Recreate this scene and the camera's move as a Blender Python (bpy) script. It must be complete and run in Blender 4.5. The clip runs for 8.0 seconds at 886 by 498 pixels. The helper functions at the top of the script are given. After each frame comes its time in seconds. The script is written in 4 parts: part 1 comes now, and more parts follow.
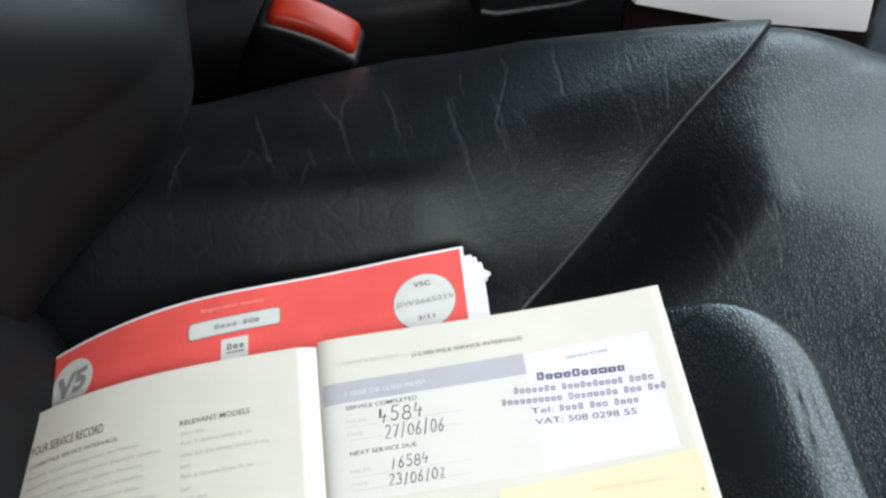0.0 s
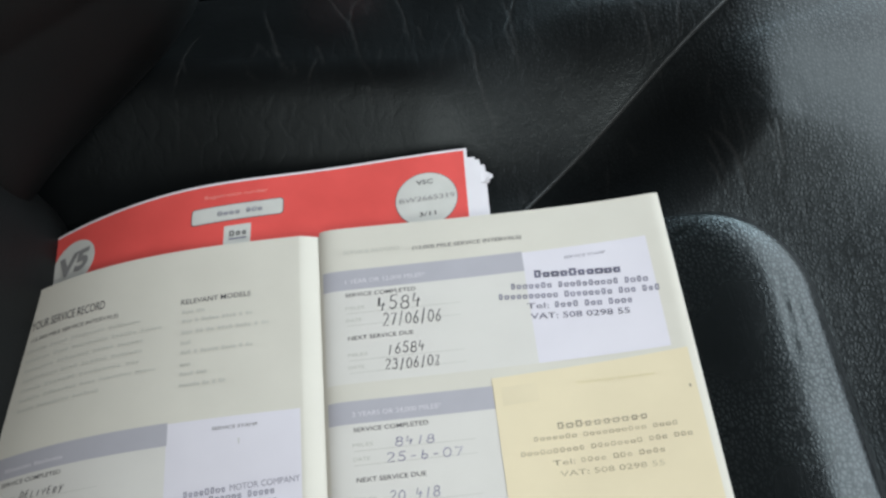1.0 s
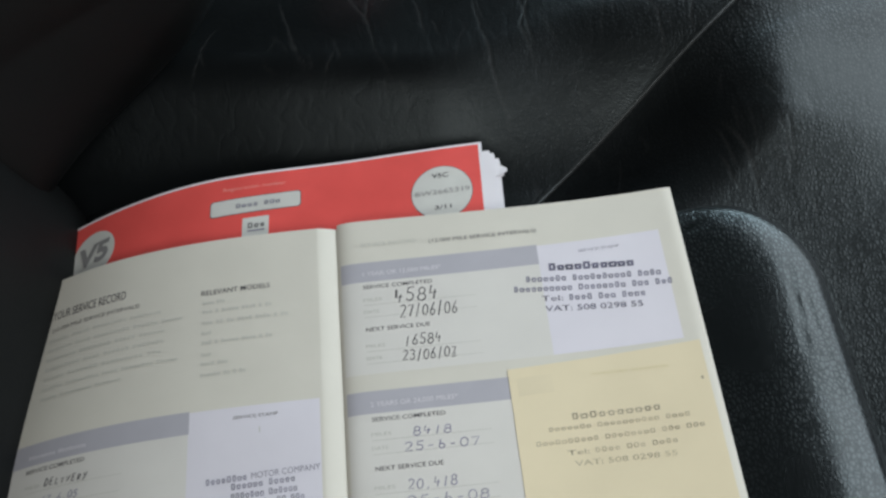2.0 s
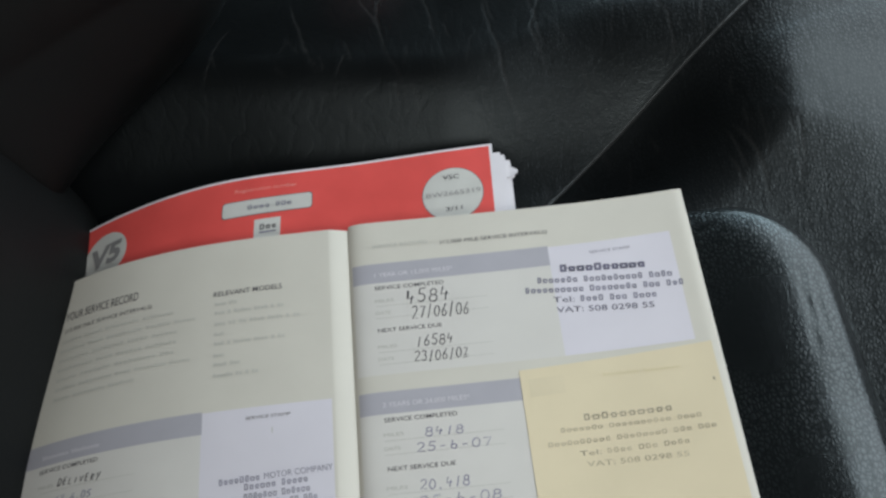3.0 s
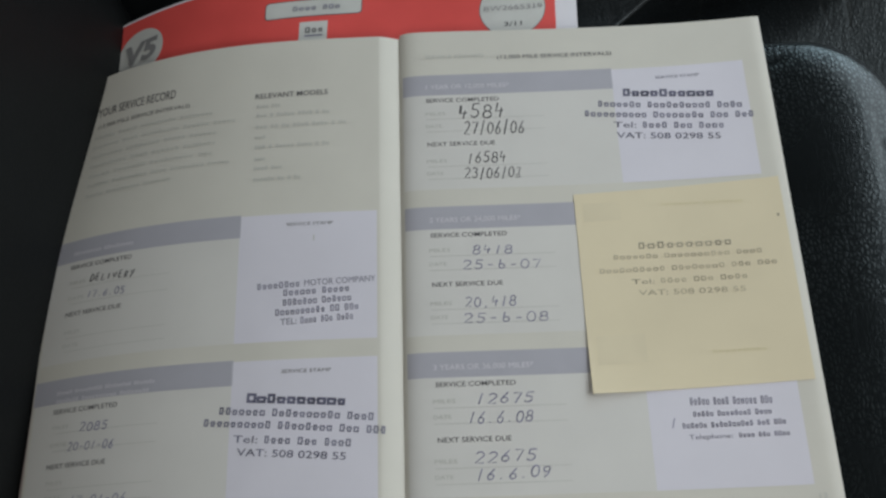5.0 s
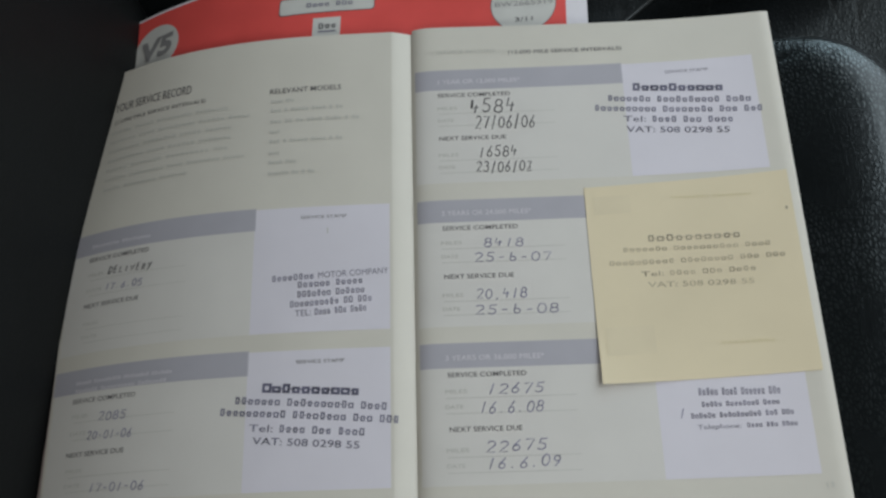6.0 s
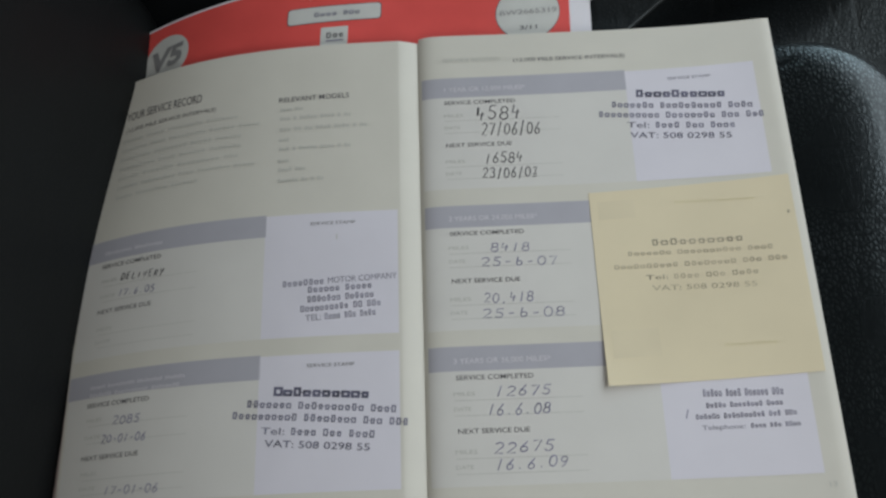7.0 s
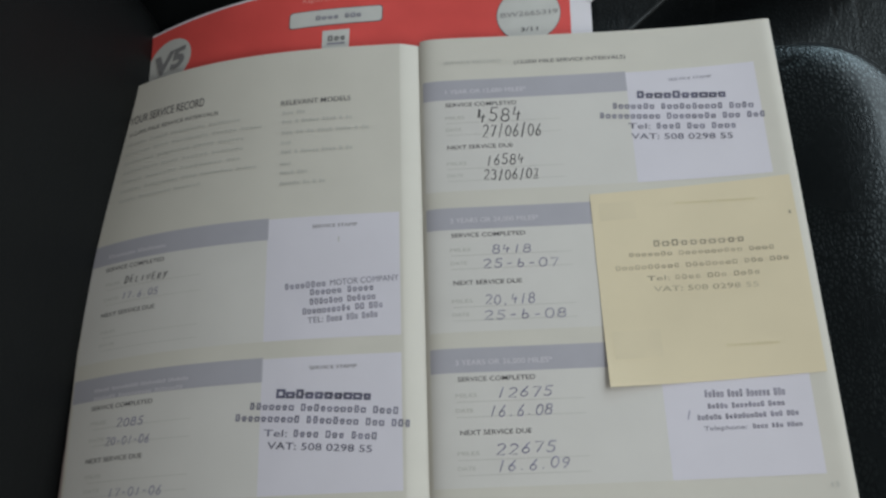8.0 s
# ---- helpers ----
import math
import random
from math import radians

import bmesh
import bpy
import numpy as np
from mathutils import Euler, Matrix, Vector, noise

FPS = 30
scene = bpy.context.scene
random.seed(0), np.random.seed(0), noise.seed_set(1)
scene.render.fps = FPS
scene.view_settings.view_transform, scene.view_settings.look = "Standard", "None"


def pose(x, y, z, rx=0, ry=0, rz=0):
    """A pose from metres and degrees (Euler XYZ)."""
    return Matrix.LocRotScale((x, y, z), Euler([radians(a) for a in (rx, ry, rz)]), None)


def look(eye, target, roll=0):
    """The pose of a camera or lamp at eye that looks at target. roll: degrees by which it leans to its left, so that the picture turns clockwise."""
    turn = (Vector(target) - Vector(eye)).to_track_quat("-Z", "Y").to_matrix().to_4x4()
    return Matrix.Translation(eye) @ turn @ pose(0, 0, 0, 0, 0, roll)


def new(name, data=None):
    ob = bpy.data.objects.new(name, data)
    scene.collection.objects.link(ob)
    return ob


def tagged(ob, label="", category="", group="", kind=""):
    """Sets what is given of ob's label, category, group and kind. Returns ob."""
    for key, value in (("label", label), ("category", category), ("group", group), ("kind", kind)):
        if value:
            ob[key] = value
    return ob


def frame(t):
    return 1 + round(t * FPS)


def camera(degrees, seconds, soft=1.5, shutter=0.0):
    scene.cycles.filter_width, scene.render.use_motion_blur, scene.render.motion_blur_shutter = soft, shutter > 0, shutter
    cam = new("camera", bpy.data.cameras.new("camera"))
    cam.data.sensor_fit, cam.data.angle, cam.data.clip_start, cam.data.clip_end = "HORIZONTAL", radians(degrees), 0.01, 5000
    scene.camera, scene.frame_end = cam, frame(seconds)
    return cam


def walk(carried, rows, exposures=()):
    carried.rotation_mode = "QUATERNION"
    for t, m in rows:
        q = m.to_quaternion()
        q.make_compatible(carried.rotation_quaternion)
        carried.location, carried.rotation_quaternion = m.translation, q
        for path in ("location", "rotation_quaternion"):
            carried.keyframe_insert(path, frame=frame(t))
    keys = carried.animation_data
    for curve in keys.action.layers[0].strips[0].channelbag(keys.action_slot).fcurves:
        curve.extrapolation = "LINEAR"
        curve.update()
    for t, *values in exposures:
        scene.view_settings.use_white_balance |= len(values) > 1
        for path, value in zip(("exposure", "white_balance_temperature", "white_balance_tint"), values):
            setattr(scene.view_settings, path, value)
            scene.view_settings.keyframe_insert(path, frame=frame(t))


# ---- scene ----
cam = camera(50.0, 8.0, soft=2.6)
PATH = [
    (0, (0.055, -0.19, 0.8), (0.0722, 0.8971, -0.8668), -8.1),
    (0.2, (0.0481, -0.2026, 0.802), (0.0653, 0.8895, -0.8615), -7.95),
    (0.3, (0.0455, -0.206, 0.800), (0.0556, 0.8790, -0.8682), -7.95),
    (0.5, (0.043, -0.209, 0.794), (0.0323, 0.8396, -0.8973), -7.59),
    (0.75, (0.044, -0.2116, 0.7932), (0.0541, 0.8063, -0.9167), -5.64),
    (1, (0.045, -0.212, 0.793), (0.0788, 0.7874, -0.9275), -4.26),
    (1.5, (0.042, -0.212, 0.799), (0.0767, 0.7636, -0.9351), -4.03),
    (1.7, (0.0404, -0.212, 0.7997), (0.0728, 0.7650, -0.9400), -4.12),
    (2.8, (0.0353, -0.2127, 0.801), (0.0655, 0.7690, -0.9370), -4.1),
    (3, (0.035, -0.213, 0.801), (0.0597, 0.7675, -0.9305), -4.43),
    (3.5, (0.033, -0.218, 0.795), (0.0517, 0.7639, -0.9358), -4.48),
    (4, (0.024, -0.216, 0.773), (0.0452, 0.6992, -0.9939), -2.75),
    (4.2, (0.0204, -0.2169, 0.7685), (0.0414, 0.6461, -1.0245), -2.07),
    (4.5, (0.017, -0.22, 0.767), (0.0252, 0.5784, -1.0558), -1.61),
    (4.7, (0.0162, -0.2216, 0.7694), (0.0252, 0.5543, -1.0631), -1.45),
    (5, (0.016, -0.223, 0.776), (0.0098, 0.5146, -1.0722), -2.35),
    (5.2, (0.016, -0.2237, 0.778), (0.0015, 0.5020, -1.0800), -2.9),
    (6.3, (0.0153, -0.2265, 0.7811), (-0.0176, 0.5060, -1.0750), -4.33),
    (6.5, (0.015, -0.227, 0.782), (-0.0194, 0.5009, -1.0698), -4.55),
    (7, (0.014, -0.228, 0.786), (-0.021, 0.5113, -1.0612), -4.74),
    (7.5, (0.014, -0.227, 0.788), (-0.031, 0.5094, -1.0602), -5.58),
    (8, (0.016, -0.228, 0.787), (-0.033, 0.5132, -1.0592), -5.99),
]
walk(cam, [(t, look(eye, target, roll)) for t, eye, target, roll in PATH], [(0.0, -0.03), (0.5, -0.2), (1.0, -0.55), (1.6, -0.78), (3.6, -0.99), (4.5, -1.2), (5.0, -1.25), (8.0, -1.25)])

# ---------------------------------------------------------------- light
world = bpy.data.worlds.new("overcast_sky")
scene.world = world
world.use_nodes = True
wn = world.node_tree
sky = wn.nodes.new("ShaderNodeTexSky")
sky.sky_type, sky.sun_disc = "NISHITA", False
sky.sun_elevation, sky.sun_rotation = radians(50), radians(70)
wn.links.new(sky.outputs[0], wn.nodes["Background"].inputs[0])
wn.nodes["Background"].inputs[1].default_value = 0.08

sun = new("sun", bpy.data.lights.new("sun", "SUN"))
sun.data.energy, sun.data.angle, sun.data.color = 0.6, radians(25), (1.0, 0.96, 0.9)
sun.matrix_world = look((2, -1, 3), (0, 0, 0))


def window_light(name, eye, target, sx, sy, watts, color):
    """The sky's light in a window's opening."""
    lamp = new(name, bpy.data.lights.new(name, "AREA"))
    lamp.data.shape, lamp.data.size, lamp.data.size_y = "RECTANGLE", sx, sy
    lamp.data.energy, lamp.data.color = watts, color
    lamp.matrix_world = look(eye, target)
    return lamp


window_light("windscreen_daylight", (0.885, 0.25, 1.035), (0.225, 0.25, 0.055), 1.5, 0.92, 23.6, (0.90, 0.95, 0.985))
window_light("door_daylight", (0.0, -0.74, 1.15), (0.0, 0.0, 0.45), 0.58, 0.35, 5.5, (1.0, 0.97, 0.92))
window_light("far_window_daylight", (0.74, 1.15, 0.93), (0.5, 0.0, 0.6), 0.76, 0.36, 14.5, (0.72, 0.91, 1.0))


# ---------------------------------------------------------------- materials
def material(name):
    m = bpy.data.materials.new(name)
    m.use_nodes = True
    return m, m.node_tree, m.node_tree.nodes["Principled BSDF"]


def node(tree, kind, **values):
    n = tree.nodes.new(kind)
    for key, value in values.items():
        n.inputs[key.replace("_", " ")].default_value = value
    return n


def ramp(tree, source, a, b, lo=0.0, hi=1.0):
    r = tree.nodes.new("ShaderNodeValToRGB")
    r.color_ramp.elements[0].position, r.color_ramp.elements[1].position = lo, hi
    r.color_ramp.elements[0].color, r.color_ramp.elements[1].color = (*a, 1), (*b, 1)
    tree.links.new(source, r.inputs[0])
    return r


def number(tree, source, a, b, lo=0.0, hi=1.0):
    r = tree.nodes.new("ShaderNodeMapRange")
    tree.links.new(source, r.inputs[0])
    for i, v in zip((1, 2, 3, 4), (lo, hi, a, b)):
        r.inputs[i].default_value = v
    return r.outputs[0]


def plain(name, color, rough=0.5, metal=0.0, spread=0.06, size=60.0, bump=0.0, gloss=0.5):
    """Colour with a mild uneven tone at two scales."""
    m, t, p = material(name)
    co = t.nodes.new("ShaderNodeTexCoord").outputs["Object"]
    n = node(t, "ShaderNodeTexNoise", Scale=size, Detail=6.0)
    t.links.new(co, n.inputs["Vector"])
    dark, light = [c * (1 - spread) for c in color], [min(1, c * (1 + spread)) for c in color]
    t.links.new(ramp(t, n.outputs["Fac"], dark, light, 0.3, 0.7).outputs[0], p.inputs["Base Color"])
    t.links.new(number(t, n.outputs["Fac"], rough * 0.88, min(1, rough * 1.12), 0.3, 0.7), p.inputs["Roughness"])
    p.inputs["Metallic"].default_value = metal
    p.inputs["Specular IOR Level"].default_value = gloss
    if bump:
        fine = node(t, "ShaderNodeTexNoise", Scale=size * 12, Detail=4.0)
        t.links.new(co, fine.inputs["Vector"])
        b = node(t, "ShaderNodeBump", Strength=0.5, Distance=bump)
        t.links.new(fine.outputs["Fac"], b.inputs["Height"])
        t.links.new(b.outputs[0], p.inputs["Normal"])
    return m


def leather(name, color, worn, rough, grain=520.0, depth=0.0002, wear_glint=True, gloss=0.5, graded=True, tint=(0.81, 0.955, 1.0), cavity=0.75):
    """Pebbled leather: flat-topped grain with narrow grooves, wrinkles that run across the seat, pale lines where it has cracked."""
    m, t, p = material(name)
    link_to = t.links.new
    co = t.nodes.new("ShaderNodeTexCoord").outputs["Object"]

    def times(a, b):
        n = t.nodes.new("ShaderNodeMath")
        n.operation = "MULTIPLY"
        link_to(a, n.inputs[0])
        link_to(b, n.inputs[1])
        return n.outputs[0]

    def stretched(x, y):
        n = t.nodes.new("ShaderNodeMapping")
        n.inputs["Scale"].default_value = (x, y, 1.0)
        link_to(co, n.inputs["Vector"])
        return n.outputs[0]

    warp = node(t, "ShaderNodeTexNoise", Scale=150.0, Detail=3.0)
    link_to(co, warp.inputs["Vector"])
    mix = t.nodes.new("ShaderNodeVectorMath")
    mix.operation = "MULTIPLY_ADD"
    link_to(warp.outputs["Color"], mix.inputs[0])
    mix.inputs[1].default_value = (0.0012, 0.0012, 0.0012)
    link_to(stretched(1.2, 0.85), mix.inputs[2])
    cells = node(t, "ShaderNodeTexVoronoi", Scale=grain)
    cells.feature = "DISTANCE_TO_EDGE"
    link_to(mix.outputs[0], cells.inputs["Vector"])
    pebble = t.nodes.new("ShaderNodeMapRange")
    pebble.interpolation_type = "SMOOTHSTEP"
    link_to(cells.outputs["Distance"], pebble.inputs[0])
    pebble.inputs[2].default_value = 0.4
    broad = node(t, "ShaderNodeTexNoise", Scale=16.0, Detail=5.0, Distortion=0.6)
    link_to(co, broad.inputs["Vector"])
    where = node(t, "ShaderNodeTexNoise", Scale=13.0, Detail=2.0)
    link_to(co, where.inputs["Vector"])
    strength = number(t, where.outputs["Fac"], 0.45, 1.0, 0.38, 0.58)
    if graded:
        place = t.nodes.new("ShaderNodeSeparateXYZ")
        link_to(co, place.inputs[0])
        strength = times(strength, number(t, place.outputs["X"], 0.12, 1.4, -0.01, 0.24))
    wrinkle = node(t, "ShaderNodeTexNoise", Scale=95.0, Detail=4.0, Distortion=0.35)
    link_to(stretched(1.0, 0.22), wrinkle.inputs["Vector"])
    off = t.nodes.new("ShaderNodeMath")
    off.operation = "SUBTRACT"
    link_to(wrinkle.outputs["Fac"], off.inputs[0])
    off.inputs[1].default_value = 0.5
    size = t.nodes.new("ShaderNodeMath")
    size.operation = "ABSOLUTE"
    link_to(off.outputs[0], size.inputs[0])
    folds = number(t, size.outputs[0], 0.0, 1.0, 0.0, 0.09)
    b1 = node(t, "ShaderNodeBump", Strength=1.0, Distance=depth)
    link_to(times(pebble.outputs[0], strength), b1.inputs["Height"])
    b2 = node(t, "ShaderNodeBump", Strength=1.0, Distance=0.00005 if graded else 0.00002)
    link_to(folds, b2.inputs["Height"])
    b3 = node(t, "ShaderNodeBump", Strength=0.15, Distance=0.0035)
    link_to(broad.outputs["Fac"], b3.inputs["Height"])
    link_to(b3.outputs[0], b2.inputs["Normal"])
    link_to(b2.outputs[0], b1.inputs["Normal"])
    link_to(b1.outputs[0], p.inputs["Normal"])
    base = ramp(t, broad.outputs["Fac"], [c * 0.8 for c in color], [c * 1.25 for c in color], 0.3, 0.7)
    if wear_glint:
        at = t.nodes.new("ShaderNodeAttribute")
        at.attribute_name = "wear_glint"
        blend = t.nodes.new("ShaderNodeMix")
        blend.data_type = "RGBA"
        link_to(at.outputs["Fac"], blend.inputs["Factor"])
        link_to(base.outputs[0], blend.inputs["A"])
        blend.inputs["B"].default_value = (*worn, 1)
        link_to(blend.outputs["Result"], p.inputs["Base Color"])
    else:
        link_to(base.outputs[0], p.inputs["Base Color"])
    link_to(number(t, where.outputs["Fac"], rough * 0.85, rough * 1.2, 0.3, 0.7), p.inputs["Roughness"])
    # Grooves reflect less: the shade between pebbles is put into the gloss.
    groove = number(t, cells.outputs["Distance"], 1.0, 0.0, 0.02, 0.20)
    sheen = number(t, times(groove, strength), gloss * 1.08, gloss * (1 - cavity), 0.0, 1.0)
    # Gloss rises with x, to paint the front roll brighter than the bolster.
    if graded:
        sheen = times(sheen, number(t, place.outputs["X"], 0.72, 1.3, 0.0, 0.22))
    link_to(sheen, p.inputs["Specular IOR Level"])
    # The bluish daylight on the leather is put into this reflection tint.
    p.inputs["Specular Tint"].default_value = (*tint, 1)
    return m


LEATHER = leather("black_leather", (0.0040, 0.0047, 0.0050), (0.10, 0.10, 0.097), 0.37, 540.0, 0.000085, gloss=0.38, cavity=0.28)
LEATHER_PAD = leather("pad_leather", (0.0050, 0.0062, 0.0066), (0.10, 0.10, 0.10), 0.29, 500.0, 0.00009, graded=False, gloss=0.74, cavity=0.75, tint=(0.82, 0.96, 1.0))
LEATHER_BACK = leather("backrest_leather", (0.0022, 0.0022, 0.0021), (0.1, 0.1, 0.1), 0.52, 520.0, 0.00002, wear_glint=False, gloss=0.24, graded=False, tint=(0.88, 0.97, 1.0), cavity=0.0)
THREAD = plain("dark_thread", (0.03, 0.033, 0.035), 0.6)
PIPING = plain("leather_welt", (0.02, 0.023, 0.025), 0.42)
CARPET = plain("black_carpet", (0.012, 0.012, 0.013), 0.95, size=300, bump=0.001)
TRIM = plain("black_trim_plastic", (0.007, 0.007, 0.0075), 0.55, size=40, bump=0.0002, gloss=0.16)
SILVER = plain("brushed_silver_trim", (0.90, 0.90, 0.90), 0.5, 0.0, 0.03, 25)
GREYTRIM = plain("slate_grey_trim", (0.10, 0.12, 0.14), 0.5)
BROWN = plain("dark_brown_trim", (0.014, 0.008, 0.007), 0.35, spread=0.2, size=30)
BUCKLE = plain("buckle_plastic", (0.008, 0.008, 0.008), 0.35, gloss=0.5)
HOUSING = plain("matt_black_plastic", (0.004, 0.004, 0.004), 0.7, gloss=0.05)
REDBUTTON = plain("red_button_plastic", (0.23, 0.014, 0.005), 0.36, spread=0.1, size=90, gloss=0.3)
CLOTH = plain("dark_headlining", (0.022, 0.022, 0.021), 0.9, size=200, bump=0.0005)
PAPER = plain("beige_printed_paper", (0.602, 0.589, 0.522), 0.55, spread=0.025, size=45, bump=0.00004)
CELL = plain("white_paper", (0.625, 0.62, 0.585), 0.55, spread=0.02, size=50)
BOX = plain("bluish_white_paper", (0.655, 0.645, 0.70), 0.55, spread=0.02, size=50)
BAND = plain("grey_printed_band", (0.40, 0.40, 0.44), 0.55, spread=0.03, size=80)
EDGE = plain("paper_edge", (0.66, 0.61, 0.575), 0.7, spread=0.08, size=900)
# Darker copy of the paper edge, with the shade between sheets painted in.
EDGE_SHADE = plain("shaded_paper_edge", (0.44, 0.37, 0.35), 0.7, spread=0.12, size=900)
YELLOW = plain("yellow_note_paper", (0.694, 0.618, 0.430), 0.6, spread=0.04, size=25)
REDPAPER = plain("red_printed_paper", (0.67, 0.085, 0.075), 0.55, spread=0.06, size=60, gloss=0.3)
SALMON = plain("pale_red_print", (0.74, 0.3, 0.27), 0.5)
WHITE = plain("white_document_paper", (0.66, 0.65, 0.68), 0.55, spread=0.03)
GREYDISC = plain("pale_grey_print", (0.52, 0.53, 0.50), 0.55)
PRINT = plain("black_print", (0.105, 0.105, 0.11), 0.6, spread=0.25, size=400)
FAINT = plain("faint_grey_print", (0.47, 0.48, 0.44), 0.6, spread=0.04, size=300)
STAMP = plain("blue_black_stamp_ink", (0.10, 0.10, 0.15), 0.6, spread=0.5, size=260)
STAMP_SOFT = plain("grey_stamp_ink", (0.175, 0.175, 0.235), 0.6, spread=0.35, size=260)
STAMP_PALE = plain("pale_stamp_ink", (0.22, 0.22, 0.28), 0.6, spread=0.35, size=260)
STAMP_NOTE = plain("faded_stamp_ink", (0.33, 0.30, 0.22), 0.6, spread=0.4, size=180)
EMBLEM = plain("dark_grey_print", (0.20, 0.20, 0.20), 0.6)
SERIAL = plain("grey_serial_print", (0.27, 0.27, 0.27), 0.6, spread=0.3, size=500)
PEN_BLACK = plain("black_pen", (0.10, 0.10, 0.105), 0.5, spread=0.3, size=300)
PEN_BLUE = plain("violet_blue_pen", (0.21, 0.21, 0.31), 0.5, spread=0.3, size=300)


# ---------------------------------------------------------------- mesh helpers
def link(name, me, mat, parent=None, label="", smooth=True):
    if mat:
        me.materials.append(mat)
    if smooth:
        me.polygons.foreach_set("use_smooth", [True] * len(me.polygons))
    ob = new(name, me)
    if parent:
        ob.parent = parent
    if label:
        tagged(ob, label)
    return ob


def part(name, bm, mat, parent=None, label="", smooth=True):
    me = bpy.data.meshes.new(name)
    bm.normal_update()
    bm.to_mesh(me)
    bm.free()
    return link(name, me, mat, parent, label, smooth)


def empty(name, place, label, category, group="", kind=""):
    ob = new(name)
    ob.location = place
    ob.empty_display_size = 0.02
    bpy.context.view_layer.update()
    return tagged(ob, label, category, group, kind)


def under(parent, ob):
    """Hang ob under parent, keeping its place in the world."""
    ob.parent = parent
    ob.matrix_parent_inverse = Matrix.Translation(parent.location).inverted()
    return ob


def grid_mesh(name, points, closed=False):
    """A sheet from an array (rows, columns, 3)."""
    points = np.asarray(points, float)
    r, c = points.shape[:2]
    me = bpy.data.meshes.new(name)
    i = np.arange(r * c).reshape(r, c)
    if closed:
        i = np.concatenate([i, i[:, :1]], 1)
    q = np.stack([i[:-1, :-1], i[:-1, 1:], i[1:, 1:], i[1:, :-1]], -1).reshape(-1, 4)
    me.from_pydata(points.reshape(-1, 3).tolist(), [], q.tolist())
    me.update()
    return me


def box_bm(x0, x1, y0, y1, z0, z1, bevel=0.0, segments=3):
    bm = bmesh.new()
    bmesh.ops.create_cube(bm, size=1)
    bmesh.ops.scale(bm, vec=(x1 - x0, y1 - y0, z1 - z0), verts=bm.verts)
    bmesh.ops.translate(bm, vec=((x0 + x1) / 2, (y0 + y1) / 2, (z0 + z1) / 2), verts=bm.verts)
    if bevel:
        bmesh.ops.bevel(bm, geom=bm.edges[:], offset=bevel, segments=segments, affect="EDGES", profile=0.5)
    return bm


def tube(name, points, radius, mat, parent, label="", sides=8):
    """A round cord along points."""
    pts = [Vector(p) for p in points]
    rows = []
    for k, p in enumerate(pts):
        way = (pts[min(k + 1, len(pts) - 1)] - pts[max(k - 1, 0)]).normalized()
        a = way.cross(Vector((0, 0, 1)))
        a = a.normalized() if a.length > 1e-4 else Vector((1, 0, 0))
        b = way.cross(a)
        rows.append([p + radius * (math.cos(w) * a + math.sin(w) * b) for w in np.linspace(0, 2 * math.pi, sides, endpoint=False).tolist()])
    return under(parent, link(name, grid_mesh(name, rows, True), mat, None, label))


def smooth01(x):
    x = np.clip(x, 0, 1)
    return x * x * (3 - 2 * x)


def to_line(px, py, line):
    """Distance from points to a polyline, and how far along it they lie (0 to 1)."""
    best, along = np.full(px.shape, 9.0), np.zeros(px.shape)
    n = len(line) - 1
    for k in range(n):
        (ax, ay), (bx, by) = line[k], line[k + 1]
        dx, dy = bx - ax, by - ay
        s = np.clip(((px - ax) * dx + (py - ay) * dy) / (dx * dx + dy * dy + 1e-12), 0, 1)
        d = np.hypot(px - ax - s * dx, py - ay - s * dy)
        near = d < best
        best, along = np.where(near, d, best), np.where(near, (k + s) / n, along)
    return best, along


def rounded(corners, inset, radius, per_arc=14, per_side=26):
    """The outline of a polygon with rounded corners (listed counter-clockwise), drawn in by inset."""
    n, inset, radius = len(corners), float(inset), float(radius)
    c = [Vector(p) for p in corners]
    lines = []
    for k in range(n):
        way = (c[(k + 1) % n] - c[k]).normalized()
        normal = Vector((-way.y, way.x))
        lines.append((c[k] + normal * inset, way, normal))
    tips = []
    for k in range(n):
        (p, d, _), (q, e, _) = lines[k - 1], lines[k]
        s = ((q - p).x * e.y - (q - p).y * e.x) / (d.x * e.y - d.y * e.x)
        tips.append(p + d * s)
    r = max(radius - inset, 0.0015)
    arcs = []
    for k in range(n):
        d, e = lines[k - 1][1], lines[k][1]
        turn = math.acos(max(-1, min(1, d.dot(e))))
        back = r * math.tan(turn / 2)
        middle = tips[k] - d * back + lines[k - 1][2] * r
        start = math.atan2(-lines[k - 1][2].y, -lines[k - 1][2].x)
        arcs.append([middle + r * Vector((math.cos(start + turn * w), math.sin(start + turn * w))) for w in np.linspace(0, 1, per_arc).tolist()])
    out = []
    for k in range(n):
        a, b = arcs[k], arcs[(k + 1) % n]
        out += a
        out += [a[-1].lerp(b[0], w) for w in np.linspace(0, 1, per_side + 2)[1:-1].tolist()]
    return np.array([(p.x, p.y) for p in out])


